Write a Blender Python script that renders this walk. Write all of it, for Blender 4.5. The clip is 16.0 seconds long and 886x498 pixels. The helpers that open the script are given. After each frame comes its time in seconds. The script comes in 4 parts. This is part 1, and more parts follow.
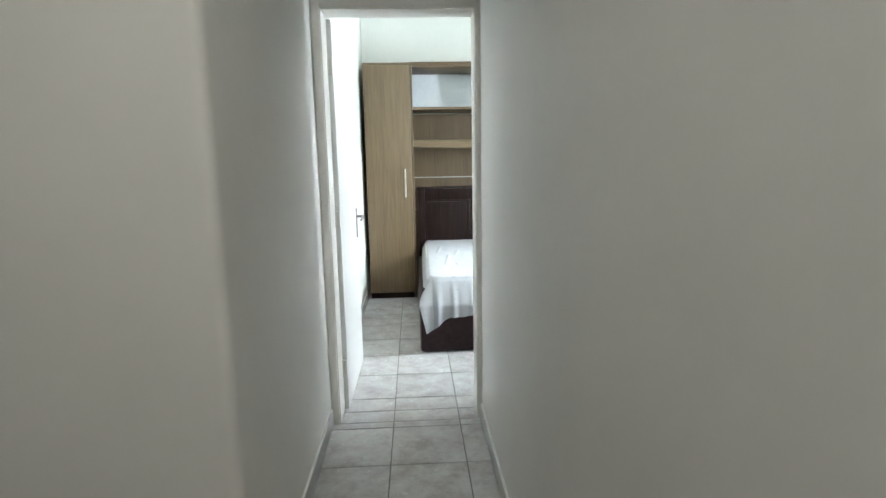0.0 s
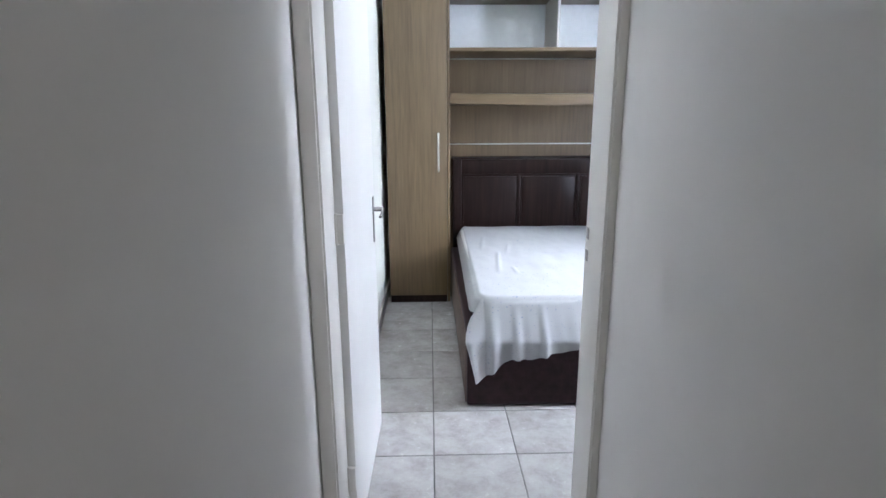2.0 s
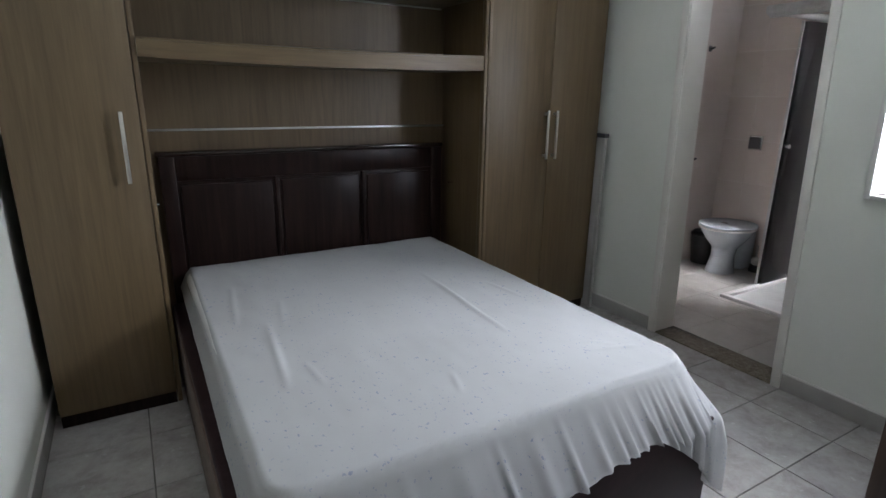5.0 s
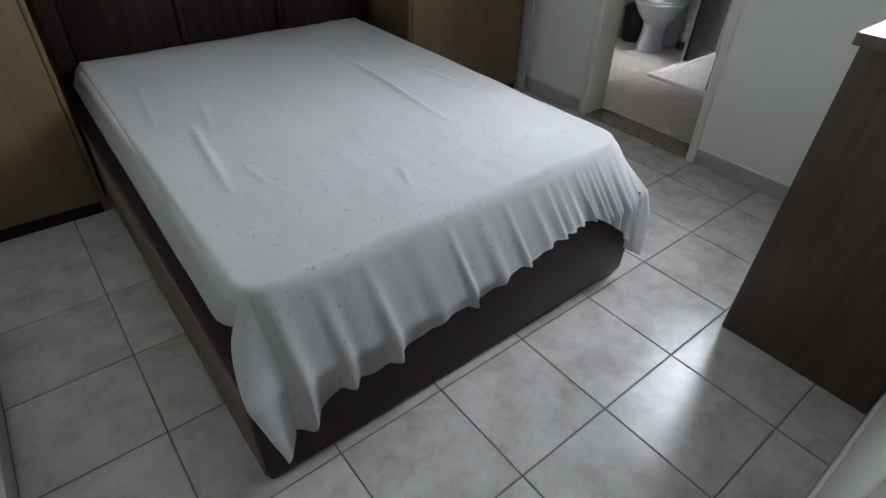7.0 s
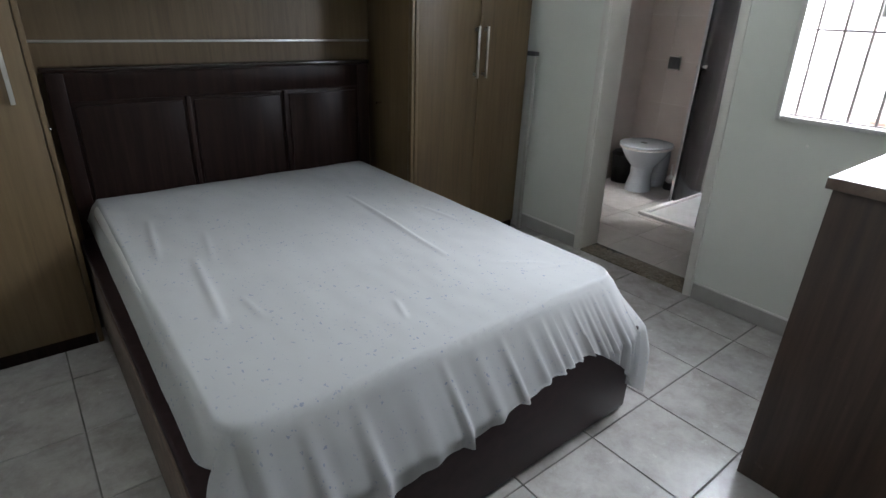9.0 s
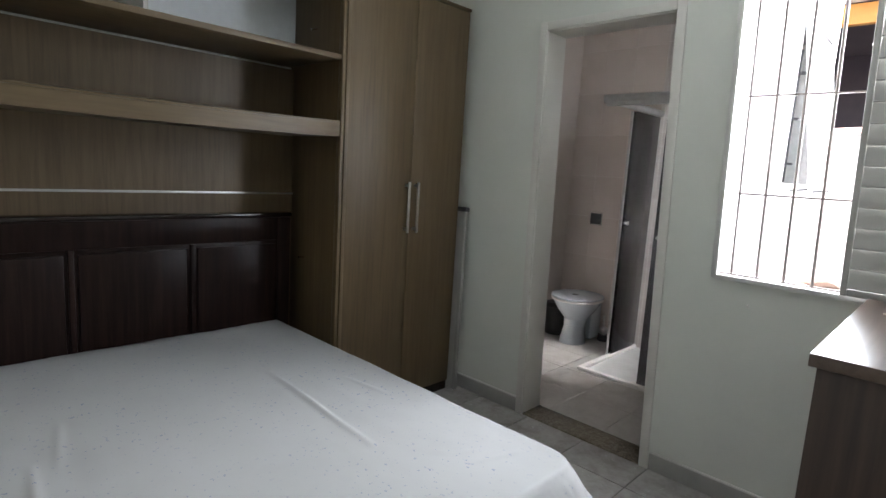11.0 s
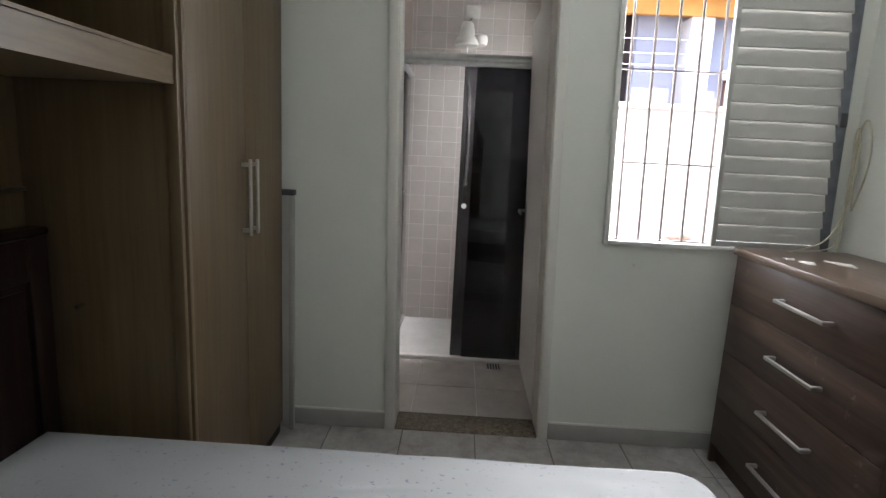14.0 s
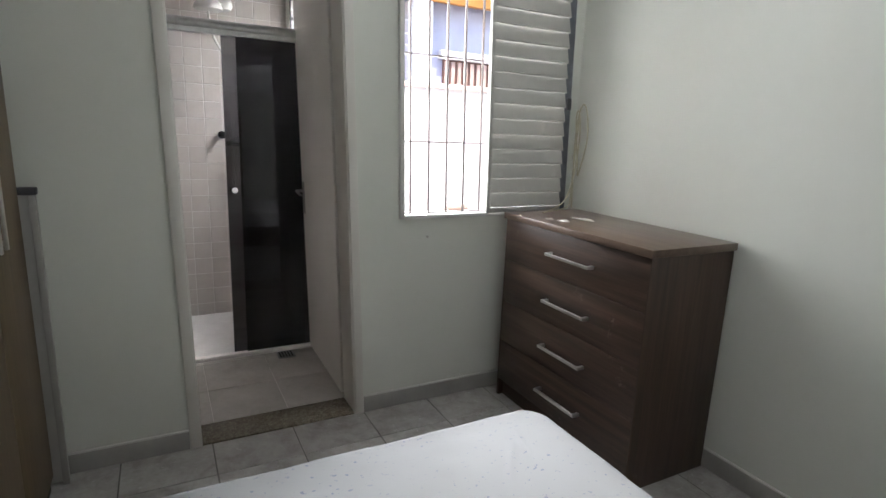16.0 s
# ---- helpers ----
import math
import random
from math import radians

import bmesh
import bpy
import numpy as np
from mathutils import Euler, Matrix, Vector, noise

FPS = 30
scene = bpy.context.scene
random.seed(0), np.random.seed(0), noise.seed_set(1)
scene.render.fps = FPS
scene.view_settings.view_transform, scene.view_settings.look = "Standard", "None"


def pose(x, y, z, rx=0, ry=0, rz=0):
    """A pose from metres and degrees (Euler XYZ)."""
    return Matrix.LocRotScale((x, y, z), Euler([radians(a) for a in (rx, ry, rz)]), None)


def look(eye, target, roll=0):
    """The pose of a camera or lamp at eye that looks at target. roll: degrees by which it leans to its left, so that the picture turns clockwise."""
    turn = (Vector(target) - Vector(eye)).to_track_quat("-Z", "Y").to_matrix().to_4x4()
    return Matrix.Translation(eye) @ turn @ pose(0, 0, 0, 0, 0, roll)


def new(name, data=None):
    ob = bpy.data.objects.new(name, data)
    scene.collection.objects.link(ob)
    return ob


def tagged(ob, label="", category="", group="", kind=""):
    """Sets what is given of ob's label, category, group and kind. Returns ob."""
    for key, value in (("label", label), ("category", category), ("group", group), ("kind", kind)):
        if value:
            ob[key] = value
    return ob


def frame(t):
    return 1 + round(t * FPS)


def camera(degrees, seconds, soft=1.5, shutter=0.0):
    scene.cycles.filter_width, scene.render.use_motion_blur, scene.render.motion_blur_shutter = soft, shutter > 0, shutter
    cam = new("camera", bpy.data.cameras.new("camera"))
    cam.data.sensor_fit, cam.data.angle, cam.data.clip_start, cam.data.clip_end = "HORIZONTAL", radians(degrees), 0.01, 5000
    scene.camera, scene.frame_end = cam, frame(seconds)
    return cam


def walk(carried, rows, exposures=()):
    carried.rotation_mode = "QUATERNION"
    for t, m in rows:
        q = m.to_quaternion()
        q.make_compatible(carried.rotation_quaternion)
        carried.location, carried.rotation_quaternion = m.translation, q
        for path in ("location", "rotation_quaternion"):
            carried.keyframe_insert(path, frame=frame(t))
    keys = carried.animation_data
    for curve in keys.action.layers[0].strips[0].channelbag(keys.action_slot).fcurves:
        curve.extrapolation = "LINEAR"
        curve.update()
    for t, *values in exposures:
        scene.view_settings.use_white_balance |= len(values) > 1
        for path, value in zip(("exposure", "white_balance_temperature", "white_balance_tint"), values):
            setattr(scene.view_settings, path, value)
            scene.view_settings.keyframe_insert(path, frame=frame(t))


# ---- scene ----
cam = camera(78.9, 16.0)
WINDOW_W, OPENING_W, SIDE_W, BATH_W, HALL_FILL = 680.0, 4.6, 8.4, 52.0, 3.3
EXPOSURES = [(0.0, 3.7, 5800, 5), (0.5, 3.55, 5450, -1), (1.0, 3.6, 5550, 5), (1.5, 3.6, 5500, 14), (2.0, 3.3, 5550, 15), (3.0, 2.6, 5850, 17), (4.0, 2.02, 5900, 15), (6.3, 1.82, 5950, 11), (7.0, 1.9, 5980, 11), (8.5, 1.94, 5960, 11), (9.7, 1.8, 5950, 9), (12.0, 1.9, 6300, 12), (14.0, 1.8, 6300, 12), (15.5, 1.82, 6300, 12), (16.0, 1.8, 6300, 12)]
PATH = [
    (0, (-0.02, 0.365, 1.346), (0.081, 2.335, 1.017), -1.0),
    (0.5, (-0.078, 0.653, 1.281), (-0.091, 2.621, 0.925), -0.7),
    (1, (-0.126, 0.943, 1.306), (-0.152, 2.901, 0.902), 0.1),
    (1.5, (-0.17, 1.264, 1.342), (-0.163, 3.217, 0.912), -0.4),
    (2, (-0.161, 1.659, 1.343), (-0.116, 3.604, 0.88), -0.3),
    (2.5, (-0.166, 2.013, 1.349), (-0.087, 3.954, 0.873), 0.1),
    (3, (-0.182, 2.352, 1.369), (-0.037, 4.29, 0.895), -0.1),
    (3.5, (-0.133, 2.662, 1.353), (0.079, 4.595, 0.885), 0.2),
    (4, (-0.089, 2.868, 1.351), (0.342, 4.764, 0.881), 1.3),
    (4.2, (-0.088, 2.948, 1.347), (0.489, 4.806, 0.882), 1.4),
    (6.3, (-0.126, 3.193, 1.331), (0.996, 4.537, 0.366), 2.1),
    (6.5, (-0.132, 3.196, 1.328), (0.958, 4.491, 0.263), 2.3),
    (7, (-0.134, 3.193, 1.328), (0.88, 4.406, 0.103), 2.3),
    (7.5, (-0.143, 3.202, 1.325), (0.837, 4.372, 0.033), 2.5),
    (8, (-0.133, 3.196, 1.328), (0.872, 4.408, 0.094), 2.6),
    (8.5, (-0.133, 3.19, 1.343), (0.959, 4.525, 0.331), 2.5),
    (9, (-0.117, 3.186, 1.335), (1.035, 4.606, 0.523), 2.2),
    (9.5, (-0.112, 3.207, 1.343), (1.107, 4.687, 0.775), 2.6),
    (9.7, (-0.109, 3.211, 1.345), (1.139, 4.708, 0.896), 2.9),
    (11.8, (0.13, 3.814, 1.335), (1.78, 4.921, 1.11), 2.7),
    (12, (0.108, 3.954, 1.355), (1.847, 4.909, 1.103), 3.1),
    (12.5, (0.132, 4.168, 1.324), (1.975, 4.906, 1.082), 4.1),
    (13, (0.088, 4.407, 1.336), (2.013, 4.885, 1.073), 3.8),
    (13.5, (0.043, 4.624, 1.341), (2.001, 4.827, 0.988), 2.2),
    (14, (0.103, 4.787, 1.325), (2.07, 4.84, 0.966), 2.9),
    (14.5, (0.175, 4.944, 1.339), (2.137, 4.902, 0.953), 3.0),
    (15, (0.18, 5.082, 1.355), (2.119, 4.795, 0.96), 1.5),
    (15.5, (0.181, 5.174, 1.366), (2.026, 4.525, 0.948), 1.6),
    (16, (0.175, 5.129, 1.363), (1.902, 4.215, 0.939), 2.3),
]
walk(cam, [(t, look(eye, target, roll)) for t, eye, target, roll in PATH], exposures=EXPOSURES)

# ---- light ----
world = bpy.data.worlds.new("sky")
scene.world = world
world.use_nodes = True
wn = world.node_tree.nodes
sky = wn.new("ShaderNodeTexSky")
sky.sky_type = "NISHITA"
sky.sun_disc = False
sky.sun_elevation = radians(58)
sky.sun_rotation = radians(-80)
wn["Background"].inputs["Strength"].default_value = 0.15
world.node_tree.links.new(sky.outputs[0], wn["Background"].inputs["Color"])
sun = new("sun", bpy.data.lights.new("sun", "SUN"))
sun.data.energy, sun.data.angle, sun.data.color = 2.6, radians(0.5), (1.0, 0.95, 0.88)
sun.matrix_world = look((-6, 2.6, 12), (0, 3.7, 0))


def area_lamp(name, eye, target, w, h, watts, colour):
    d = bpy.data.lights.new(name, "AREA")
    d.shape, d.size, d.size_y, d.energy, d.color = "RECTANGLE", w, h, watts, colour
    ob = new(name, d)
    ob.matrix_world = look(eye, target)
    return ob


# added lamp standing in for broad daylight from open sky above the neighbouring roof
area_lamp("window_daylight", (9.2, 2.2, 5.5), (2.4, 3.9, 1.5), 8.0, 3.0, WINDOW_W, (0.94, 0.97, 1.0))
# fill lamp added in the opening for sunlight bounced up off the passage floor
up = area_lamp("opening_up_fill", (2.60, 3.92, 1.35), (1.25, 4.0, 2.75), 0.40, 0.5, OPENING_W, (0.96, 0.98, 1.0))
up.data.spread = radians(84)
# second added fill lamp at the opening, aimed across the bed
side = area_lamp("opening_side_fill", (2.66, 3.92, 1.56), (0.75, 5.1, 1.2), 0.40, 1.10, SIDE_W, (0.94, 0.97, 1.0))
side.data.spread = radians(150)
# added lamp outside the bathroom window, standing in for its daylight
area_lamp("bath_daylight", (4.05, 3.45, 2.75), (3.45, 5.3, 1.0), 1.3, 0.9, BATH_W, (1.0, 0.97, 0.94))


# ---- materials ----
def material(name, rough=0.5, metal=0.0):
    m = bpy.data.materials.new(name)
    m.use_nodes = True
    b = m.node_tree.nodes["Principled BSDF"]
    b.inputs["Roughness"].default_value, b.inputs["Metallic"].default_value = rough, metal
    return m, m.node_tree.nodes, m.node_tree.links, b


def coords(nodes, links, scale=(1, 1, 1), local=True):
    tc, mp = nodes.new("ShaderNodeTexCoord"), nodes.new("ShaderNodeMapping")
    mp.inputs["Scale"].default_value = scale
    links.new(tc.outputs["Object"], mp.inputs["Vector"])
    return mp.outputs["Vector"]


def noise_tex(nodes, links, vec, scale, detail=4.0, rough=0.55, distort=0.0):
    n = nodes.new("ShaderNodeTexNoise")
    n.inputs["Scale"].default_value, n.inputs["Detail"].default_value = scale, detail
    n.inputs["Roughness"].default_value, n.inputs["Distortion"].default_value = rough, distort
    links.new(vec, n.inputs["Vector"])
    return n.outputs["Fac"]


def ramp(nodes, links, fac, stops):
    r = nodes.new("ShaderNodeValToRGB")
    e = r.color_ramp.elements
    for k, (p, c) in enumerate(stops):
        el = e[k] if k < 2 else e.new(p)
        el.position, el.color = p, (*c, 1)
    links.new(fac, r.inputs["Fac"])
    return r.outputs["Color"]


def mixc(nodes, links, fac, a, b, mode="MIX"):
    n = nodes.new("ShaderNodeMix")
    n.data_type, n.blend_type = "RGBA", mode
    for sock, v in ((n.inputs["Factor"], fac), (n.inputs[6], a), (n.inputs[7], b)):
        if isinstance(v, (int, float)):
            sock.default_value = v
        elif isinstance(v, tuple):
            sock.default_value = (*v, 1)
        else:
            links.new(v, sock)
    return n.outputs[2]


def bump(nodes, links, b, height, strength, dist=0.01):
    n = nodes.new("ShaderNodeBump")
    n.inputs["Strength"].default_value, n.inputs["Distance"].default_value = strength, dist
    links.new(height, n.inputs["Height"])
    links.new(n.outputs["Normal"], b.inputs["Normal"])


def paint(name, c1, c2, rough=0.6, fine=180.0, relief=0.12, blotch=1.6):
    m, n, l, b = material(name, rough)
    v = coords(n, l)
    big = noise_tex(n, l, v, blotch, 5, 0.6)
    small = noise_tex(n, l, v, fine, 3, 0.6)
    l.new(ramp(n, l, big, ((0.3, c1), (0.7, c2))), b.inputs["Base Color"])
    bump(n, l, b, small, relief, 0.004)
    return m


def wood(name, dark, mid, light, axis="z", rough=0.45, grain=55.0, relief=0.15, coarse=5.0, scuff=0.0):
    """Long grain along one axis, with broad darker bands."""
    m, n, l, b = material(name, rough)
    sc = {"x": (0.05, 1, 1), "y": (1, 0.05, 1), "z": (1, 1, 0.05)}[axis]
    v = coords(n, l, sc)
    fine = noise_tex(n, l, v, grain, 6, 0.65, 0.2)
    band = noise_tex(n, l, v, coarse, 4, 0.6, 0.8)
    base = ramp(n, l, fine, ((0.3, dark), (0.5, mid), (0.75, light)))
    tint = ramp(n, l, band, ((0.3, (0.84, 0.83, 0.82)), (0.7, (1.06, 1.05, 1.04))))
    col = mixc(n, l, 1.0, base, tint, "MULTIPLY")
    if scuff:
        rub = ramp(n, l, noise_tex(n, l, coords(n, l), 7.0, 8, 0.75, 0.4), ((0.64, (0, 0, 0)), (0.72, (scuff, scuff, scuff))))
        col = mixc(n, l, rub, col, (0.33, 0.27, 0.22))
    l.new(col, b.inputs["Base Color"])
    bump(n, l, b, fine, relief, 0.002)
    return m


def plain(name, c, rough=0.4, metal=0.0, var=0.12):
    m, n, l, b = material(name, rough, metal)
    f = noise_tex(n, l, coords(n, l), 24.0, 4)
    lo = tuple(max(0.0, k * (1 - var)) for k in c)
    hi = tuple(min(1.0, k * (1 + var)) for k in c)
    l.new(ramp(n, l, f, ((0.3, lo), (0.7, hi))), b.inputs["Base Color"])
    r = n.new("ShaderNodeMapRange")
    r.inputs["To Min"].default_value, r.inputs["To Max"].default_value = max(0.02, rough - 0.06), rough + 0.08
    l.new(f, r.inputs["Value"])
    l.new(r.outputs["Result"], b.inputs["Roughness"])
    return m


WALL = paint("wall_paint", (0.685, 0.70, 0.64), (0.74, 0.75, 0.69), 0.55)
HALL = paint("hall_paint", (0.665, 0.645, 0.61), (0.72, 0.695, 0.66), 0.55, 140.0, 0.045)
CEIL = paint("ceiling_paint", (0.78, 0.78, 0.75), (0.82, 0.82, 0.8), 0.8)
TRIM = paint("door_enamel", (0.66, 0.64, 0.59), (0.72, 0.70, 0.65), 0.38, 60.0, 0.05)
LEAF = paint("door_white", (0.70, 0.69, 0.66), (0.75, 0.74, 0.71), 0.36, 40.0, 0.05)
GROUT = paint("grout", (0.075, 0.07, 0.066), (0.19, 0.18, 0.17), 0.9, 120.0, 0.2, 6.0)
WGROUT = paint("white_grout", (0.76, 0.73, 0.70), (0.82, 0.79, 0.76), 0.8)
WOOD = wood("oak_laminate", (0.104, 0.072, 0.037), (0.133, 0.093, 0.048), (0.162, 0.114, 0.061))
WOODX = wood("oak_laminate_across", (0.104, 0.072, 0.037), (0.133, 0.093, 0.048), (0.162, 0.114, 0.061), "x")
HEAD = wood("mahogany_veneer", (0.008, 0.0045, 0.004), (0.016, 0.009, 0.0078), (0.030, 0.017, 0.014), "z", 0.34, 40.0, 0.1)
WALV = wood("walnut_upright", (0.030, 0.017, 0.012), (0.056, 0.033, 0.023), (0.090, 0.056, 0.039), "z", 0.42, 34.0, 0.2, 6.0, 0.25)
WALX = wood("walnut_across", (0.028, 0.016, 0.011), (0.060, 0.035, 0.024), (0.105, 0.066, 0.046), "x", 0.42, 32.0, 0.22, 7.0, 0.4)
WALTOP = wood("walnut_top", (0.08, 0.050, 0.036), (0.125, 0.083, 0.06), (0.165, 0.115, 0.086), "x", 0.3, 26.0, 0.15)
BASE = plain("brown_leatherette", (0.026, 0.0145, 0.0155), 0.45, 0, 0.3)
for _m, _v in ((HEAD, 0.12), (BASE, 0.12)):
    _m.node_tree.nodes["Principled BSDF"].inputs["Specular IOR Level"].default_value = _v
VARNISH = wood("mahogany_varnish", (0.008, 0.0045, 0.004), (0.016, 0.009, 0.0078), (0.030, 0.017, 0.014), "x", 0.16, 40.0, 0.04)
BASESIDE = plain("brown_suede", (0.10, 0.072, 0.055), 0.85, 0, 0.25)
STEEL = plain("brushed_steel", (0.62, 0.61, 0.59), 0.3, 1.0, 0.1)
WORNSTEEL = plain("worn_steel", (0.33, 0.32, 0.31), 0.36, 1.0, 0.2)
CHROME = plain("chrome", (0.72, 0.72, 0.72), 0.14, 1.0, 0.04)
IRON = plain("grey_enamel_bar", (0.24, 0.195, 0.18), 0.4, 0.0, 0.15)
ALU = plain("satin_aluminium", (0.55, 0.55, 0.55), 0.35, 1.0, 0.1)
POST = plain("blue_grey_track", (0.13, 0.14, 0.16), 0.35, 0.0, 0.2)
DARKFRAME = plain("dark_frame", (0.05, 0.05, 0.055), 0.4)
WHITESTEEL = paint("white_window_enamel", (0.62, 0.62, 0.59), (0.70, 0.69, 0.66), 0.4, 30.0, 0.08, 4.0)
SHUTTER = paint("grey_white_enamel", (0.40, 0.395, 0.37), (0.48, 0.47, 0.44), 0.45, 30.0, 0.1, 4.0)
CERAMIC = plain("pale_blue_ceramic", (0.56, 0.60, 0.64), 0.12, 0, 0.03)
PLASTIC = plain("white_plastic", (0.72, 0.70, 0.66), 0.35, 0, 0.06)
BLACKP = plain("black_plastic", (0.02, 0.02, 0.022), 0.4, 0, 0.2)
SKIRT = paint("grey_skirting", (0.33, 0.32, 0.30), (0.42, 0.405, 0.38), 0.4, 20.0, 0.1, 5.0)
CEMENT = paint("skirting_top", (0.62, 0.61, 0.58), (0.7, 0.69, 0.66), 0.7)
RENDERW = paint("white_render", (0.70, 0.655, 0.64), (0.78, 0.745, 0.73), 0.85, 60.0, 0.4)
LILAC = paint("lilac_render", (0.42, 0.42, 0.52), (0.48, 0.48, 0.57), 0.85)
ORANGE = paint("orange_fascia", (0.62, 0.27, 0.06), (0.7, 0.33, 0.08), 0.7)
CLAY = paint("clay_tile", (0.44, 0.29, 0.23), (0.56, 0.40, 0.33), 0.8, 40.0, 0.3, 9.0)
MATTRESS = paint("mattress_fabric", (0.50, 0.50, 0.49), (0.57, 0.57, 0.56), 0.9, 300.0, 0.3)
# taupe that puts shade behind the thin hanging sheet
DRAPESHADE = paint("drape_shade_fabric", (0.17, 0.155, 0.13), (0.24, 0.22, 0.19), 0.9, 260.0, 0.3)
# near-black colour holds the porch's deep shade
SHADEWALL = paint("porch_shade_wall", (0.05, 0.035, 0.04), (0.08, 0.06, 0.06), 0.8)
CONCRETE = paint("concrete", (0.28, 0.275, 0.26), (0.4, 0.39, 0.37), 0.9, 50.0, 0.3, 3.0)
SHUTBROWN = plain("brown_shutter", (0.16, 0.075, 0.05), 0.6)
CABLE = plain("yellowed_cable", (0.52, 0.49, 0.36), 0.5)
PAPER = plain("torn_paper", (0.8, 0.79, 0.74), 0.8, 0, 0.04)
BEIGETILE = paint("beige_wall_tile", (0.62, 0.54, 0.49), (0.68, 0.60, 0.55), 0.2, 12.0, 0.05, 3.0)


def floor_tile(name, c1, c2, c3, rough, worn=0.6, shades=(0.92, 1.06)):
    m, n, l, b = material(name, rough)
    oi = n.new("ShaderNodeObjectInfo")
    v0 = coords(n, l)
    add = n.new("ShaderNodeVectorMath")
    add.operation = "ADD"
    sc = n.new("ShaderNodeMath")
    sc.operation = "MULTIPLY"
    sc.inputs[1].default_value = 37.0
    l.new(oi.outputs["Random"], sc.inputs[0])
    l.new(v0, add.inputs[0])
    l.new(sc.outputs[0], add.inputs[1])
    v = add.outputs[0]
    cloud = noise_tex(n, l, v, 7.5, 8, 0.70, 0.25)
    vein = noise_tex(n, l, v, 26.0, 6, 0.72, 0.3)
    base = ramp(n, l, cloud, ((0.32, c1), (0.5, c2), (0.68, c3)))
    dirt = ramp(n, l, vein, ((0.30, (0.66, 0.62, 0.58)), (0.52, (1.0, 1.0, 1.0))))
    col = mixc(n, l, worn, base, dirt, "MULTIPLY")
    shade = n.new("ShaderNodeMapRange")
    shade.inputs["To Min"].default_value, shade.inputs["To Max"].default_value = shades
    l.new(oi.outputs["Random"], shade.inputs["Value"])
    hs = n.new("ShaderNodeHueSaturation")
    l.new(shade.outputs["Result"], hs.inputs["Value"])
    l.new(col, hs.inputs["Color"])
    l.new(hs.outputs["Color"], b.inputs["Base Color"])
    r = n.new("ShaderNodeMapRange")
    r.inputs["To Min"].default_value, r.inputs["To Max"].default_value = rough - 0.04, rough + 0.06
    l.new(vein, r.inputs["Value"])
    l.new(r.outputs["Result"], b.inputs["Roughness"])
    bump(n, l, b, cloud, 0.05, 0.003)
    return m


TILE = floor_tile("stone_floor_tile", (0.30, 0.282, 0.264), (0.40, 0.383, 0.366), (0.47, 0.452, 0.436), 0.25, 0.28)
BTILE = floor_tile("bath_floor_tile", (0.40, 0.37, 0.34), (0.47, 0.44, 0.41), (0.53, 0.50, 0.47), 0.3, 0.3)
GTILE = floor_tile("glazed_wall_tile", (0.62, 0.565, 0.53), (0.645, 0.59, 0.555), (0.67, 0.615, 0.58), 0.12, 0.03, (0.97, 1.03))
STILE = floor_tile("shower_floor_tile", (0.60, 0.59, 0.58), (0.66, 0.65, 0.64), (0.72, 0.71, 0.7), 0.3, 0.1)


def granite():
    m, n, l, b = material("brown_granite", 0.25)
    v = coords(n, l)
    a, c = noise_tex(n, l, v, 90.0, 6, 0.75), noise_tex(n, l, v, 30.0, 4)
    col = ramp(n, l, a, ((0.35, (0.05, 0.04, 0.03)), (0.5, (0.16, 0.135, 0.10)), (0.65, (0.33, 0.29, 0.23))))
    l.new(mixc(n, l, 0.35, col, ramp(n, l, c, ((0.3, (0.06, 0.05, 0.035)), (0.7, (0.28, 0.24, 0.18))))), b.inputs["Base Color"])
    return m


GRANITE = granite()


def cloth():
    """Thin white sheet with small blue-grey flecks; some light passes through it."""
    m, n, l, b = material("sheet_cotton", 0.8)
    v = coords(n, l)
    weave = noise_tex(n, l, v, 420.0, 2)
    spot = ramp(n, l, noise_tex(n, l, coords(n, l, (1.0, 0.7, 1.0)), 88.0, 2, 0.5), ((0.66, (0, 0, 0)), (0.70, (1, 1, 1))))
    patch = ramp(n, l, noise_tex(n, l, v, 5.0, 4), ((0.38, (0.2, 0.2, 0.2)), (0.62, (1.0, 1.0, 1.0))))
    pick = n.new("ShaderNodeMath")
    pick.operation = "MULTIPLY"
    l.new(spot, pick.inputs[0])
    l.new(patch, pick.inputs[1])
    base = ramp(n, l, noise_tex(n, l, v, 2.6, 4), ((0.3, (0.65, 0.66, 0.66)), (0.7, (0.71, 0.72, 0.725))))
    col = mixc(n, l, pick.outputs[0], base, (0.33, 0.38, 0.55))
    l.new(col, b.inputs["Base Color"])
    bump(n, l, b, weave, 0.15, 0.001)
    tr, ts, mx, mx2 = (n.new(k) for k in ("ShaderNodeBsdfTranslucent", "ShaderNodeBsdfTransparent", "ShaderNodeMixShader", "ShaderNodeMixShader"))
    tr.inputs["Color"].default_value = (0.8, 0.8, 0.8, 1)
    mx.inputs[0].default_value, mx2.inputs[0].default_value = 0.15, 0.48
    l.new(b.outputs[0], mx.inputs[1])
    l.new(tr.outputs[0], mx.inputs[2])
    l.new(mx.outputs[0], mx2.inputs[1])
    l.new(ts.outputs[0], mx2.inputs[2])
    l.new(mx2.outputs[0], n["Material Output"].inputs["Surface"])
    return m


CLOTH = cloth()


def glass(name, tint, rough=0.0):
    m, n, l, b = material(name, rough)
    b.inputs["Base Color"].default_value = (*tint, 1)
    b.inputs["Transmission Weight"].default_value = 1.0
    b.inputs["IOR"].default_value = 1.45
    return m


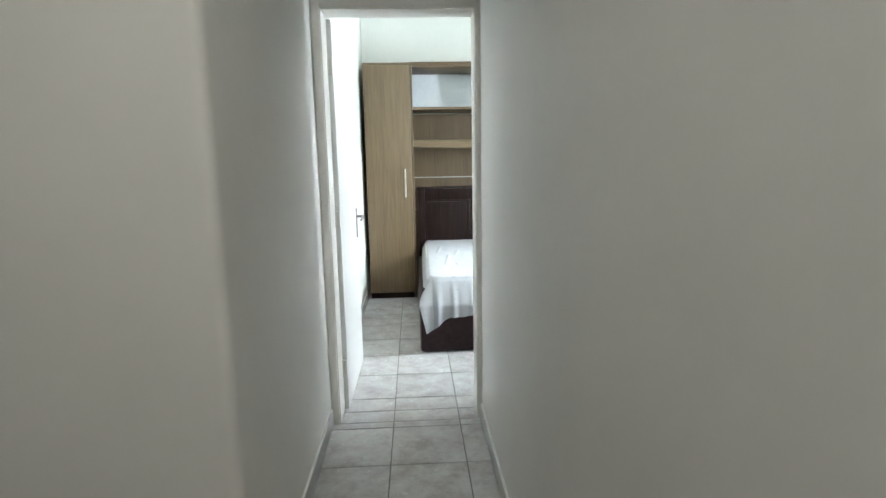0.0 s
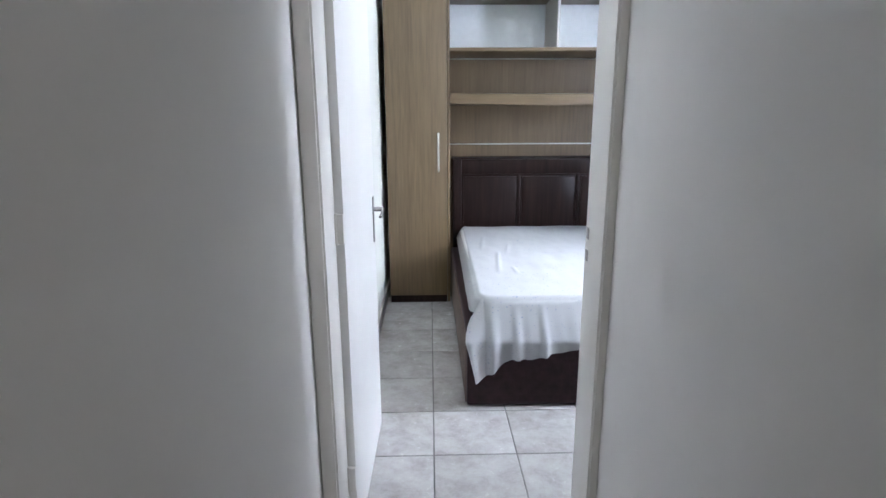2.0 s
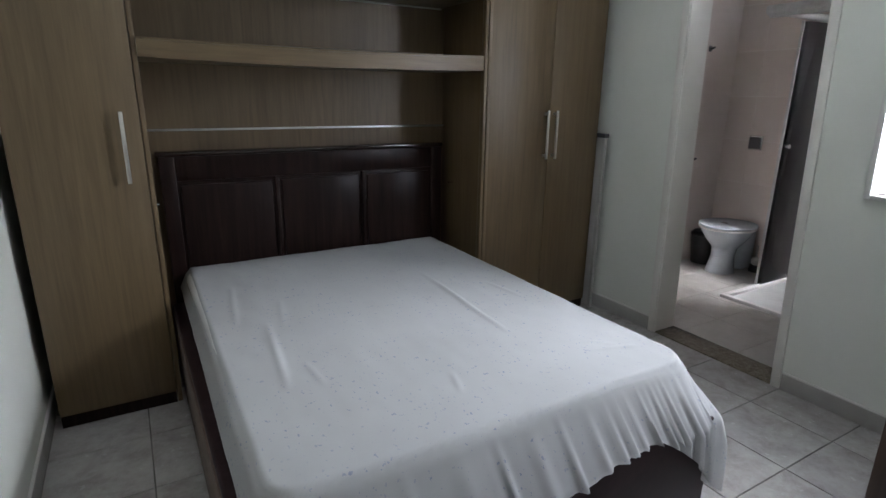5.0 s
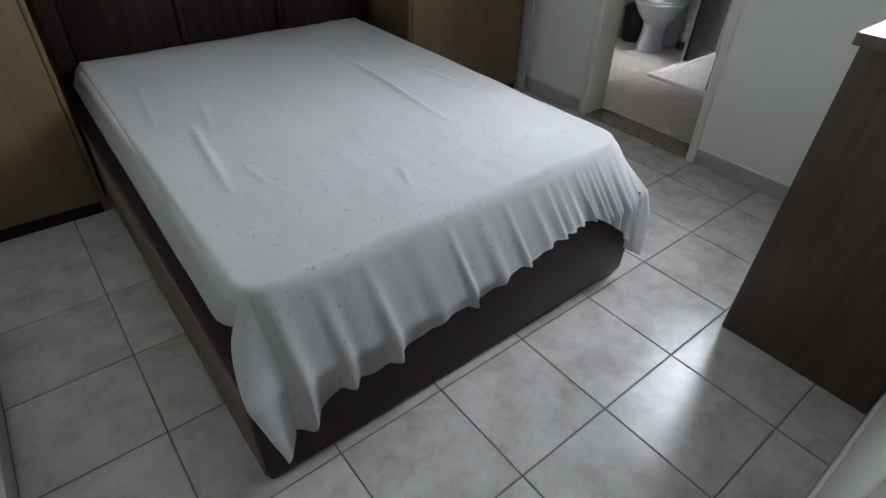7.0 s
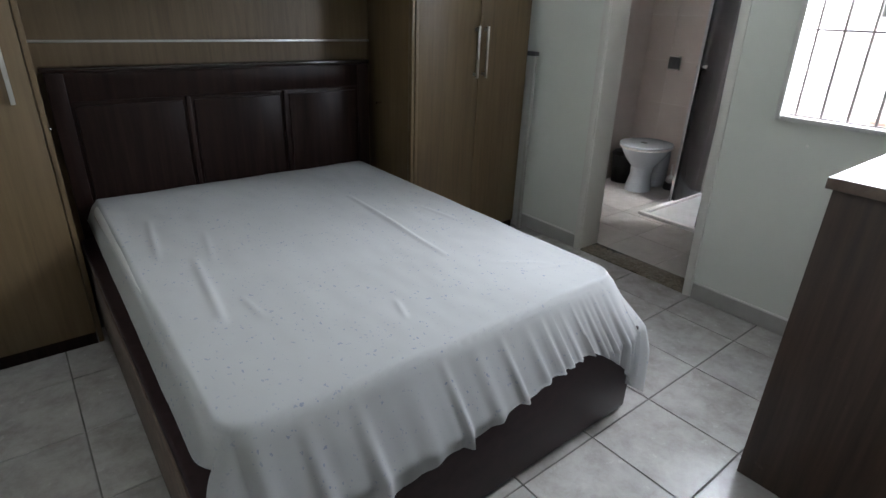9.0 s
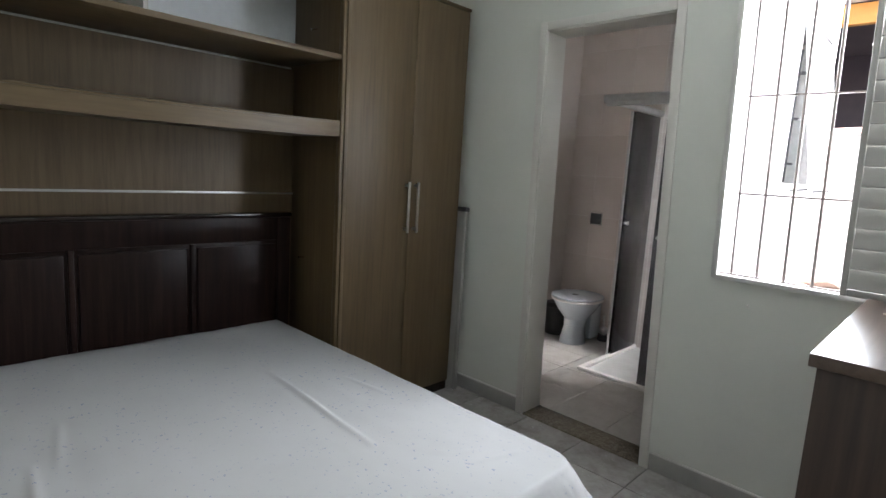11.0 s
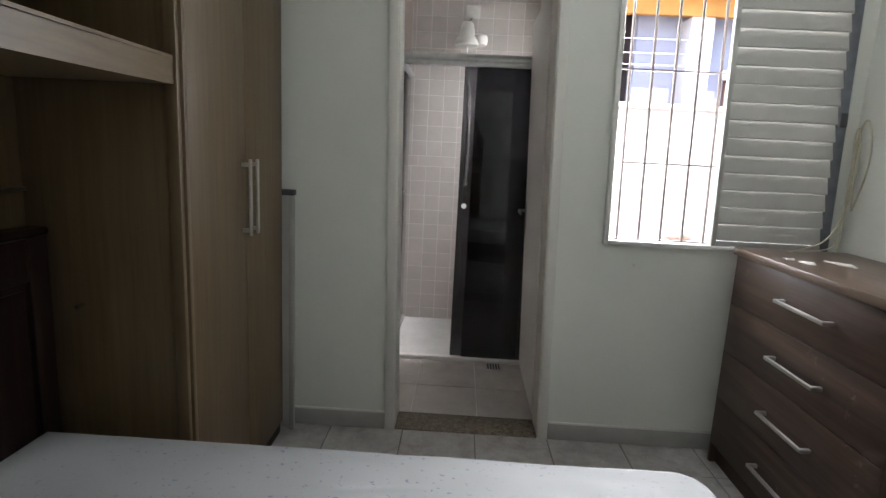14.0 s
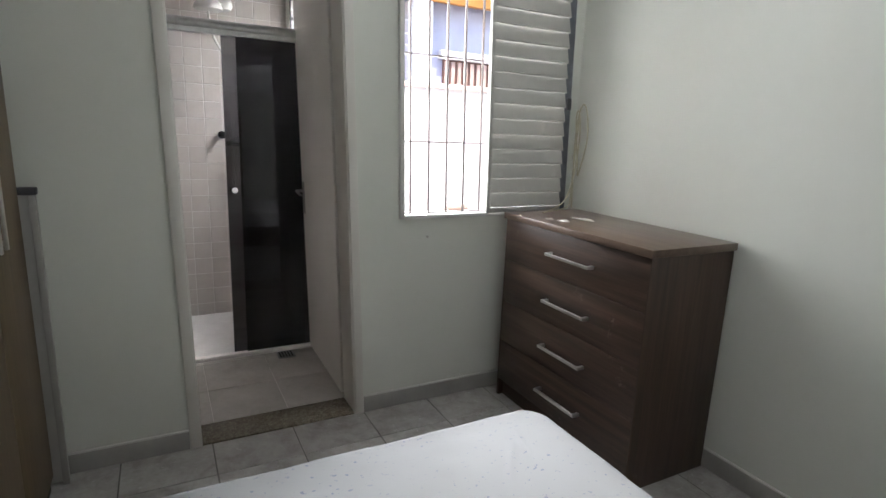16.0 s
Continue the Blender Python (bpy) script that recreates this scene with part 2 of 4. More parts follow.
SMOKED = glass("smoked_glass", (0.16, 0.16, 0.175))
FROSTED = glass("frosted_glass", (0.9, 0.92, 0.92), 0.35)
GLOSSWHITE = plain("gloss_white_panel", (0.76, 0.80, 0.83), 0.16, 0, 0.03)
# glowing shade of the added hall fill lamp
BULB, _n, _l, _b = material("fill_lamp_diffuser", 0.5)
_b.inputs["Base Color"].default_value = (0.9, 0.88, 0.84, 1)
_b.inputs["Emission Color"].default_value = (1.0, 0.93, 0.80, 1)
_b.inputs["Emission Strength"].default_value = HALL_FILL


# ---- building helpers ----
ORIGIN = {}


def box(bm, x0, x1, y0, y1, z0, z1, bev=0.0, seg=2):
    r = bmesh.ops.create_cube(bm, size=1.0)
    for v in r["verts"]:
        v.co = Vector(((x0 + x1) / 2 + v.co.x * (x1 - x0), (y0 + y1) / 2 + v.co.y * (y1 - y0), (z0 + z1) / 2 + v.co.z * (z1 - z0)))
    if bev > 0:
        edges = list({e for v in r["verts"] for e in v.link_edges})
        bmesh.ops.bevel(bm, geom=edges, offset=bev, segments=seg, profile=0.5, affect="EDGES")
    return bm


def boxes(*args, bev=0.0, seg=2):
    bm = bmesh.new()
    for a in args:
        box(bm, *a, bev=bev, seg=seg)
    return bm


def rod(bm, a, b, r, sides=12, r2=None):
    a, b = Vector(a), Vector(b)
    m = Matrix.Translation((a + b) / 2) @ (b - a).to_track_quat("Z", "Y").to_matrix().to_4x4()
    bmesh.ops.create_cone(bm, cap_ends=True, segments=sides, radius1=r, radius2=r if r2 is None else r2, depth=(b - a).length, matrix=m)
    return bm


def lathe(rings, sides=28, sx=1.0, sy=1.0, centre=(0, 0)):
    """A turned solid from (radius, height, shift in x) rings."""
    bm = bmesh.new()
    loops = []
    for r, z, *sh in rings:
        dx = sh[0] if sh else 0.0
        loops.append([bm.verts.new((centre[0] + dx + r * sx * math.cos(k * math.tau / sides), centre[1] + r * sy * math.sin(k * math.tau / sides), z)) for k in range(sides)])
    for a, b in zip(loops, loops[1:]):
        for k in range(sides):
            bm.faces.new((a[k], a[(k + 1) % sides], b[(k + 1) % sides], b[k]))
    bm.faces.new(list(reversed(loops[0])))
    bm.faces.new(loops[-1])
    return bm


def thing(name, at, label, category, group="", kind="", rz=0.0):
    ob = new(name)
    ob.empty_display_size = 0.05
    ob.matrix_basis = pose(*at, 0, 0, rz)
    ORIGIN[ob] = Vector(at) if rz == 0 else Vector((0, 0, 0))
    return tagged(ob, label, category, group, kind)


def mesh_of(name, bm, mat, smooth=None):
    me = bpy.data.meshes.new(name)
    bm.normal_update()
    bm.to_mesh(me)
    bm.free()
    me.materials.append(mat)
    if smooth:
        me.shade_smooth()
        me.set_sharp_from_angle(angle=radians(smooth))
    return me


def part(name, bm, mat, parent, label="", smooth=35):
    o = ORIGIN[parent]
    bmesh.ops.translate(bm, verts=bm.verts, vec=-o)
    bmesh.ops.recalc_face_normals(bm, faces=bm.faces)
    ob = new(name, mesh_of(name, bm, mat, smooth))
    ob.parent = parent
    ORIGIN[ob] = o
    if label:
        ob["label"] = label
    return ob


def solid(name, bm, mat, label, category, kind="", smooth=35, group=""):
    bmesh.ops.recalc_face_normals(bm, faces=bm.faces)
    ob = new(name, mesh_of(name, bm, mat, smooth))
    ORIGIN[ob] = Vector((0, 0, 0))
    return tagged(ob, label, category, group, kind)


def tube(name, pts, r, mat, parent=None, label="", category=""):
    """A bent round tube or cable through the points."""
    cu = bpy.data.curves.new(name, "CURVE")
    cu.dimensions, cu.bevel_depth, cu.bevel_resolution, cu.use_fill_caps = "3D", r, 3, True
    sp = cu.splines.new("NURBS")
    sp.points.add(len(pts) - 1)
    for p, c in zip(sp.points, pts):
        p.co = (*c, 1)
    sp.use_endpoint_u, sp.order_u, sp.resolution_u = True, 3, 8
    tmp = bpy.data.objects.new("tmp", cu)
    scene.collection.objects.link(tmp)
    bpy.context.view_layer.update()
    me = bpy.data.meshes.new_from_object(tmp.evaluated_get(bpy.context.evaluated_depsgraph_get()))
    bpy.data.objects.remove(tmp)
    me.materials.clear()
    me.materials.append(mat)
    me.shade_smooth()
    ob = new(name, me)
    if parent:
        me.transform(Matrix.Translation(-ORIGIN[parent]))
        ob.parent = parent
        ORIGIN[ob] = ORIGIN[parent]
        if label:
            ob["label"] = label
    else:
        ORIGIN[ob] = Vector((0, 0, 0))
        tagged(ob, label, category)
    return ob


# ---- structure ----
WX, EX = -0.51, 2.49            # bedroom west and east wall faces
SY, NY = 3.126, 6.05             # bedroom south and north wall faces
H = 2.75                        # ceiling height
HL, HR, HY = -0.476, 0.306, 3.0  # hall side walls, hall face of the bedroom's south wall
EO = 2.65                       # outer face of the east wall
BE, BN, BS, BSO = 4.25, 5.93, 4.28, 4.16
DL, DR, DT = -0.428, 0.279, 2.03   # entry opening
BL, BR, BT = 4.360, 5.040, 2.072    # bathroom opening
KW = 0.028                      # the window leans with the wall
KR, KL = 0.034, 0.020           # its jambs lean a little out of plumb
WL, WR, WB, WT = 3.17, 4.145, 0.958, 2.17  # window

S = "structure"
ST = {}


def wall(name, label, *bs, mat=WALL, bev=0.0):
    ST[name] = solid(name, boxes(*bs, bev=bev), mat, label, "wall", S, smooth=None)
    return ST[name]


wall("wall_west", "off-white painted bedroom wall behind the open door", (WX - 0.12, WX, HY + 0.002, NY + 0.12, 0, H))
wall("wall_north", "off-white painted bedroom wall behind the wardrobe", (WX, EX, NY, NY + 0.12, 0, H))
wall("wall_south", "off-white painted bedroom wall with the entry door",
     (WX, DL - 0.03, HY, SY, 0, H), (DL - 0.03, DR + 0.03, HY, SY, DT + 0.03, H), (DR + 0.03, EX, HY, SY, 0, H))
wall("wall_east", "off-white painted wall with bathroom door and window",
     (EX, EO, HY, WL, 0, H), (EX, EO, WL, WR, 0, WB), (EX, EO, WL, WR, WT, H), (EX, EO, WR, BL - 0.03, 0, H),
     (EX, EO, BL - 0.03, BR + 0.03, BT + 0.03, H), (EX, EO, BR + 0.03, NY + 0.12, 0, H))
for v in ST["wall_east"].data.vertices:
    for y, k in ((BL - 0.03, KR), (BR + 0.03, KL)):
        if abs(v.co.y - y) < 1e-4:
            v.co.y += k * v.co.z
    for y in (WL, WR):
        if abs(v.co.y - y) < 1e-4:
            v.co.y += KW * (v.co.z - WB)
# the hall and the room behind the camera
r = 0.03
plan = [(-2.6, 1.635)] + [(HL - r + r * math.sin(k * math.pi / 12), 1.635 + r - r * math.cos(k * math.pi / 12)) for k in range(7)] + [(HL, HY + 0.03), (HL - 0.15, HY + 0.03), (HL - 0.15, 1.8), (-2.6, 1.8)]
bm = bmesh.new()
lo, hi = [[bm.verts.new((x, y, z)) for x, y in plan] for z in (0.0, H)]
for k in range(len(plan)):
    q = (k + 1) % len(plan)
    bm.faces.new((lo[k], lo[q], hi[q], hi[k]))
bm.faces.new(lo[::-1])
bm.faces.new(hi)
ST["wall_hall_left"] = solid("wall_hall_left", bm, HALL, "off-white hall wall with a rounded outer corner", "wall", S)
wall("wall_hall_right", "off-white painted hall wall", (HR, HR + 0.15, -4.0, HY - 0.002, 0, H), mat=HALL)
wall("wall_living", "off-white walls of the room before the hall", (-2.8, -2.6, -4.2, 1.8, 0, H), (-2.6, HR + 0.15, -4.2, -4.0, 0, H), mat=HALL)
solid("ceiling", boxes((-2.8, HR + 0.15, -4.2, 1.8, H, H + 0.1), (-0.8, 0.5, 1.8, HY, H, H + 0.1), (-0.65, EO, HY, NY + 0.12, H, H + 0.1)), CEIL,
      "plain white plaster ceiling", "ceiling", S, smooth=None)
# bathroom shell
wall("wall_bath_north", "pale glazed bathroom wall", (EO, BE + 0.12, BN, BN + 0.12, 0, 2.6), mat=BEIGETILE)
ST["wall_bath_east"] = wall("wall_bath_east", "beige tiled bathroom wall behind toilet and shower", (BE - 0.005, BE + 0.12, BSO, BN, 0, 2.6), mat=WGROUT)
BWX0, BWX1, BWZ0, BWZ1 = 3.46, 4.12, 1.36, 2.26
wall("wall_bath_south", "tiled bathroom wall with a small high window", (EO, BWX0, BSO, BS + 0.005, 0, 2.6), (BWX0, BWX1, BSO, BS + 0.005, 0, BWZ0), (BWX0, BWX1, BSO, BS + 0.005, BWZ1, 2.6), (BWX1, BE - 0.005, BSO, BS + 0.005, 0, 2.6), mat=WGROUT)
solid("ceiling_bath", boxes((EO, BE + 0.12, BSO, BN + 0.12, 2.6, 2.7)), CEIL, "plain white bathroom ceiling", "ceiling", S, smooth=None)
FLOOR = solid("floor", boxes((-2.8, 0.5, -4.2, 1.8, -0.1, -0.004), (-0.7, 0.5, 1.8, HY, -0.1, -0.004), (-0.65, EX, HY, NY + 0.12, -0.1, -0.004)), GROUT,
              "grey mottled square floor tiles with dark grout", "floor", S, smooth=None)
BFLOOR = solid("floor_bath", boxes((EX, BE + 0.1, BSO, BN + 0.1, -0.1, -0.004)), WGROUT, "beige-grey tiled bathroom floor", "floor", S, smooth=None)


def door_frame(name, label, axis, a0, a1, top, d0, d1, face, outer, lean=(0.0, 0.0)):
    """Jambs and head lining an opening, with flat casing round both faces. axis: the wall runs along it."""
    fr = thing(name, ((a0 + a1) / 2, (d0 + d1) / 2, 0) if axis == "x" else ((d0 + d1) / 2, (a0 + a1) / 2, 0), label, "door frame", kind=S)

    def b(u0, u1, w0, w1, z0, z1, bev=0.003):
        bm = boxes((u0, u1, w0, w1, z0, z1) if axis == "x" else (w0, w1, u0, u1, z0, z1), bev=bev)
        if axis == "y":
            for v in bm.verts:
                s = (v.co.y - a0) / (a1 - a0)
                v.co.y += v.co.z * (lean[0] + (lean[1] - lean[0]) * min(1, max(0, s)))
        return bm
    j = 0.028
    part("jamb", b(a0 - j, a0, d0, d1, 0, top + j), TRIM, fr)
    part("jamb", b(a1, a1 + j, d0, d1, 0, top + j), TRIM, fr)
    part("head", b(a0, a1, d0, d1, top, top + j), TRIM, fr)
    for f0, f1 in face:
        part("casing", b(a0 - outer, a0 - 0.006, f0, f1, 0, top + outer), TRIM, fr)
        part("casing", b(a1 + 0.006, a1 + outer, f0, f1, 0, top + outer), TRIM, fr)
        part("casing", b(a0 - 0.006, a1 + 0.006, f0, f1, top + 0.006, top + outer), TRIM, fr)
    return fr


ENTRY = door_frame("door_frame_1", "cream enamelled wooden frame of the bedroom door", "x", DL, DR, DT, HY - 0.006, SY + 0.02, ((HY - 0.012, HY - 0.001), (SY + 0.001, SY + 0.012)), 0.043)
for z in (1.035, 0.972):
    part("strike_plate", boxes((DR - 0.002, DR + 0.0005, SY - 0.012, SY + 0.010, z - 0.016, z + 0.016), bev=0.0008), WORNSTEEL, ENTRY, "worn dark strike plate")
BATHF = door_frame("door_frame_2", "cream enamelled wooden frame of the bathroom door", "y", BL, BR, BT, EX - 0.004, EO + 0.004, ((EX - 0.014, EX - 0.001), (EO + 0.001, EO + 0.012)), 0.047, (KR, KL))
solid("threshold", boxes((EX - 0.004, EO + 0.004, BL, BR, -0.05, 0.006), bev=0.002), GRANITE, "speckled brown granite threshold", "threshold", S)


def door_leaf(name, label, at, rz, length, height, side, handle_z, plate=True, flip=1):
    """Flush leaf. Local x runs from the hinge along the leaf, the visible face is at y = 0 and the body lies behind it on the side given."""
    d = thing(name, at, label, "door", kind=S, rz=rz)
    t = 0.035 * side
    part("panel", boxes((0.0, length, min(0, t), max(0, t), 0.008, height), bev=0.002), LEAF, d)
    for z in (0.25, 1.05, 1.80):
        bm = boxes((-0.014, 0.0, min(0, t) * 0.95, max(0, t) * 0.6, z - 0.042, z + 0.042), bev=0.002)
        rod(bm, (-0.010, 0.022 * side, z - 0.045), (-0.010, 0.022 * side, z + 0.045), 0.006)
        part("hinge", bm, TRIM, d, "painted-over butt hinge")
    hx = length - 0.045
    for s, y0 in ((-side, 0.0), (side, t)):
        bm = boxes((hx - 0.018, hx + 0.018, min(y0, y0 + s * 0.004), max(y0, y0 + s * 0.004), handle_z - 0.125, handle_z + 0.062), bev=0.0018)
        pl = part("handle_plate", bm, WORNSTEEL, d, "worn steel backplate")
        bm = bmesh.new()
        rod(bm, (hx, y0, handle_z + 0.01), (hx, y0 + s * 0.045, handle_z + 0.01), 0.009)
        rod(bm, (hx, y0 + s * 0.042, handle_z + 0.010), (hx - 0.055, y0 + s * 0.046, handle_z + 0.006), 0.0075)
        rod(bm, (hx - 0.055, y0 + s * 0.046, handle_z + 0.006), (hx - 0.10, y0 + s * 0.040, handle_z - 0.004), 0.0075, 12, 0.006)
        part("lever", bm, WORNSTEEL, pl)
    return d


door_leaf("door_1", "white flush bedroom door standing open against the wall", (-0.404, 3.150, 0), 89.2, 0.725, DT - 0.004, 1, 0.985)
bath_leaf = door_leaf("door_2", "white flush bathroom door standing open into the bathroom", (2.706, 4.358, 0), -0.6, 0.70, BT - 0.004, -1, 0.985)
bath_leaf.matrix_basis = pose(2.706, 4.358, 0, -math.degrees(KR), 0, -0.6)


def skirting(name, run, label="grey tile skirting with a pale mortar top"):
    sk = thing(name, (run[0][0], run[0][2], 0), label, "skirting", kind=S)
    for x0, x1, y0, y1 in run:
        part("skirting_strip", boxes((x0, x1, y0, y1, 0.0, 0.08), bev=0.0015), SKIRT, sk)
        part("mortar_bead", boxes((x0, x1, y0, y1, 0.0805, 0.088), bev=0.002), CEMENT, sk, "pale mortar bead")
    return sk


skirting("baseboard_west", [(WX, WX + 0.011, SY, 5.9)])
skirting("baseboard_east", [(EX - 0.011, EX, BR + 0.049, 6.0), (EX - 0.011, EX, SY + 0.012, BL - 0.049)])
skirting("baseboard_south", [(DR + 0.056, EX - 0.012, SY, SY + 0.011)])
skirting("baseboard_hall", [(HL, HL + 0.010, 1.66, HY - 0.014), (HR - 0.010, HR, -3.9, HY - 0.014)])

# ---- window ----
win = thing("window_1", (EX, (WL + WR) / 2, WB), "steel window, half open, with grille and louvred shutter", "window", kind=S)
bm = boxes((EX - 0.022, EX + 0.10, WR - 0.022, WR, WB, WT), (EX - 0.022, EX + 0.10, WL, WL + 0.022, WB, WT),
           (EX - 0.022, EX + 0.10, WL + 0.022, WR - 0.022, WT - 0.025, WT), (EX - 0.022, EX + 0.10, WL + 0.022, WR - 0.022, WB - 0.004, WB + 0.016), bev=0.002)
part("window_frame", bm, WHITESTEEL, win, "white enamelled steel frame")
part("window_sill", boxes((EX + 0.10, EO + 0.03, WL - 0.02, WR + 0.02, WB - 0.03, WB + 0.004), bev=0.003), CONCRETE, win)
part("track_post", boxes((EX - 0.030, EX - 0.004, WL + 0.010, WL + 0.062, WB + 0.018, WT - 0.03), bev=0.003), POST, win, "dull blue-grey track post")
part("latch", boxes((EX - 0.048, EX - 0.030, WL + 0.02, WL + 0.05, 1.50, 1.56), bev=0.004), DARKFRAME, win, "dark sliding latch")
GX = EX + 0.02
gr = part("grille", boxes((GX - 0.005, GX + 0.005, WL + 0.023, WR - 0.023, WB + 0.018, WB + 0.024)), IRON, win, "grey steel security grille")
for k in range(9):
    y = 4.078 - 0.0953 * k
    part("bar", rod(bmesh.new(), (GX, y, WB + 0.017), (GX, y, WT - 0.026), 0.0062, 10), IRON, gr)
for z in (1.315, 1.703, 2.09):
    part("cross_bar", boxes((GX - 0.009, GX - 0.0045, WL + 0.023, WR - 0.023, z - 0.0035, z + 0.0035)), IRON, gr)
# louvred leaf, drawn over the southern half
SHY0, SHY1, SHX = WL + 0.064, 3.695, EX - 0.045
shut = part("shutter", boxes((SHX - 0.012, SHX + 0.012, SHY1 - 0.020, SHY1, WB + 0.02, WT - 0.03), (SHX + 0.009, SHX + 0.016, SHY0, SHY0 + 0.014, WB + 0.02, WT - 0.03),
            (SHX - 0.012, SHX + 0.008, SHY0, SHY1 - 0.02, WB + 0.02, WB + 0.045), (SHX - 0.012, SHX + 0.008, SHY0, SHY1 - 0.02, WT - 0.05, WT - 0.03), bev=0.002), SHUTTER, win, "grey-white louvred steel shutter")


def slat(z):
    bm = bmesh.new()
    prof = [(-0.013, 0.000), (-0.016, 0.003), (-0.001, 0.066), (0.002, 0.078), (0.006, 0.078), (0.003, 0.066), (-0.009, -0.001)]
    vs = [[bm.verts.new((SHX + px, y, z + pz)) for px, pz in prof] for y in (SHY0 + 0.003, SHY1 - 0.021)]
    n = len(prof)
    for k in range(n):
        bm.faces.new((vs[0][k], vs[0][(k + 1) % n], vs[1][(k + 1) % n], vs[1][k]))
    bm.faces.new(vs[0][::-1])
    bm.faces.new(vs[1])
    return bm


for k in range(15):
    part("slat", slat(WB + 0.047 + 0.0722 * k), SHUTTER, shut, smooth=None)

for ob in win.children_recursive:
    for v in ob.data.vertices:
        v.co.y += KW * v.co.z

# ---- outside ----
solid("ground", boxes((EO, 60, -40, BSO, -0.3, -0.12), (BE + 0.12, 60, BSO, 60, -0.3, -0.12), (-60, -2.8, -40, 60, -0.3, -0.12)), CONCRETE, "grey concrete of the side passage", "ground", S, smooth=None)
yard = thing("boundary_wall", (4.75, 4.0, -0.12), "white rendered boundary wall with clay coping tiles", "wall", kind=S)
part("wall_body", boxes((4.70, 4.85, -2.0, 9.0, -0.12, 1.76)), RENDERW, yard, smooth=None)
for k in range(30):
    y = 0.2 + 0.2 * k
    bm = bmesh.new()
    segs = 8
    ring = []
    for yy, rr in ((y, 0.105), (y + 0.215, 0.088)):
        ring.append([bm.verts.new((4.775 + rr * 1.25 * math.cos(math.pi * q / segs), yy, 1.745 + rr * 0.55 * math.sin(math.pi * q / segs))) for q in range(segs + 1)])
    for q in range(segs):
        bm.faces.new((ring[0][q], ring[0][q + 1], ring[1][q + 1], ring[1][q]))
    bm.faces.new(ring[0])
    bm.faces.new(ring[1][::-1])
    part("coping_tile", bm, CLAY, yard)

house = thing("neighbour_house", (6.3, 3.0, -0.12), "neighbouring house with orange fascia and shaded porch", "house")
part("wall", boxes((6.3, 6.5, -4.0, 2.98, -0.12, 3.0)), LILAC, house, "pale lilac rendered wall", smooth=None)
# porch wall and soffit take their shade from the colour
part("porch_wall", boxes((8.2, 8.4, 2.98, 9.0, -0.12, 3.1), (6.5, 8.2, 2.9, 2.98, -0.12, 3.0)), SHADEWALL, house, "wall deep in the porch, coloured dark as shade", smooth=None)
part("fascia", boxes((6.0, 6.08, -4.0, 9.0, 2.80, 2.97), bev=0.004), ORANGE, house, "orange painted fascia board")
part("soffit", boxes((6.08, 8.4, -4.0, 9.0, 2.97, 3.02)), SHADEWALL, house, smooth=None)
part("gutter", boxes((5.86, 6.0, -4.0, 9.0, 2.975, 3.07), bev=0.02), RENDERW, house, "white eaves gutter")
part("roof", boxes((5.9, 8.4, -4.0, 9.0, 3.075, 3.10)), CLAY, house, smooth=None)
for k in range(34):
    y = 0.3 + 0.17 * k
    bm = bmesh.new()
    rod(bm, (5.84, y, 3.10), (8.3, y, 3.75), 0.075, 10)
    part("roof_tile", bm, CLAY, house)
part("post", boxes((6.02, 6.28, 2.28, 2.52, -0.12, 2.80), bev=0.01), RENDERW, house, "white porch post")
wb = part("window", boxes((6.27, 6.30, 0.9, 2.0, 1.35, 2.22)), SHUTBROWN, house, "brown slatted window")
part("window_head", boxes((6.20, 6.298, 0.8, 2.06, 2.222, 2.32), bev=0.005), RENDERW, wb, "white window head")
for k in range(12):
    part("window_slat", boxes((6.245, 6.268, 0.95 + 0.09 * k, 1.0 + 0.09 * k, 1.35, 2.2)), CLAY, wb)
mast = thing("clothesline_bracket", (4.72, 3.8, 1.76), "white metal clothesline bracket on the wall", "bracket")
bm = rod(bmesh.new(), (4.74, 3.90, 1.72), (4.66, 3.70, 2.33), 0.010, 10)
rod(bm, (4.67, 4.02, 2.33), (4.68, 3.83, 2.26), 0.010, 10)
rod(bm, (4.68, 3.83, 2.26), (4.70, 3.79, 2.08), 0.007, 8)
part("arm", bm, RENDERW, mast)
for z in (2.30, 2.19, 2.10):
    part("line", rod(bmesh.new(), (4.68, 3.80, z - 0.02), (4.75, 3.0, z), 0.0025, 6), RENDERW, mast)

# ---- bathroom ----
bw = thing("window_2", ((BWX0 + BWX1) / 2, BS, BWZ0), "bathroom window with a ribbed top-hung sash, open", "window", kind=S)
part("window_frame", boxes((BWX0, BWX0 + 0.02, BSO, BS, BWZ0, BWZ1), (BWX1 - 0.02, BWX1, BSO, BS, BWZ0, BWZ1), (BWX0 + 0.02, BWX1 - 0.02, BSO, BS, BWZ0, BWZ0 + 0.02), (BWX0 + 0.02, BWX1 - 0.02, BSO, BS, BWZ1 - 0.02, BWZ1)), ALU, bw)
# top-hung sash swung out over the passage
SW0, SW1, SWH = BWX0 + 0.012, BWX1 - 0.012, BWZ1 - BWZ0 - 0.01
swing = pose(0, BSO - 0.012, BWZ1 - 0.012, -8, 0, 0)


def swung(*bs, bev=0.0):
    bm = boxes(*bs, bev=bev)
    bmesh.ops.transform(bm, matrix=swing, verts=bm.verts)
    return bm


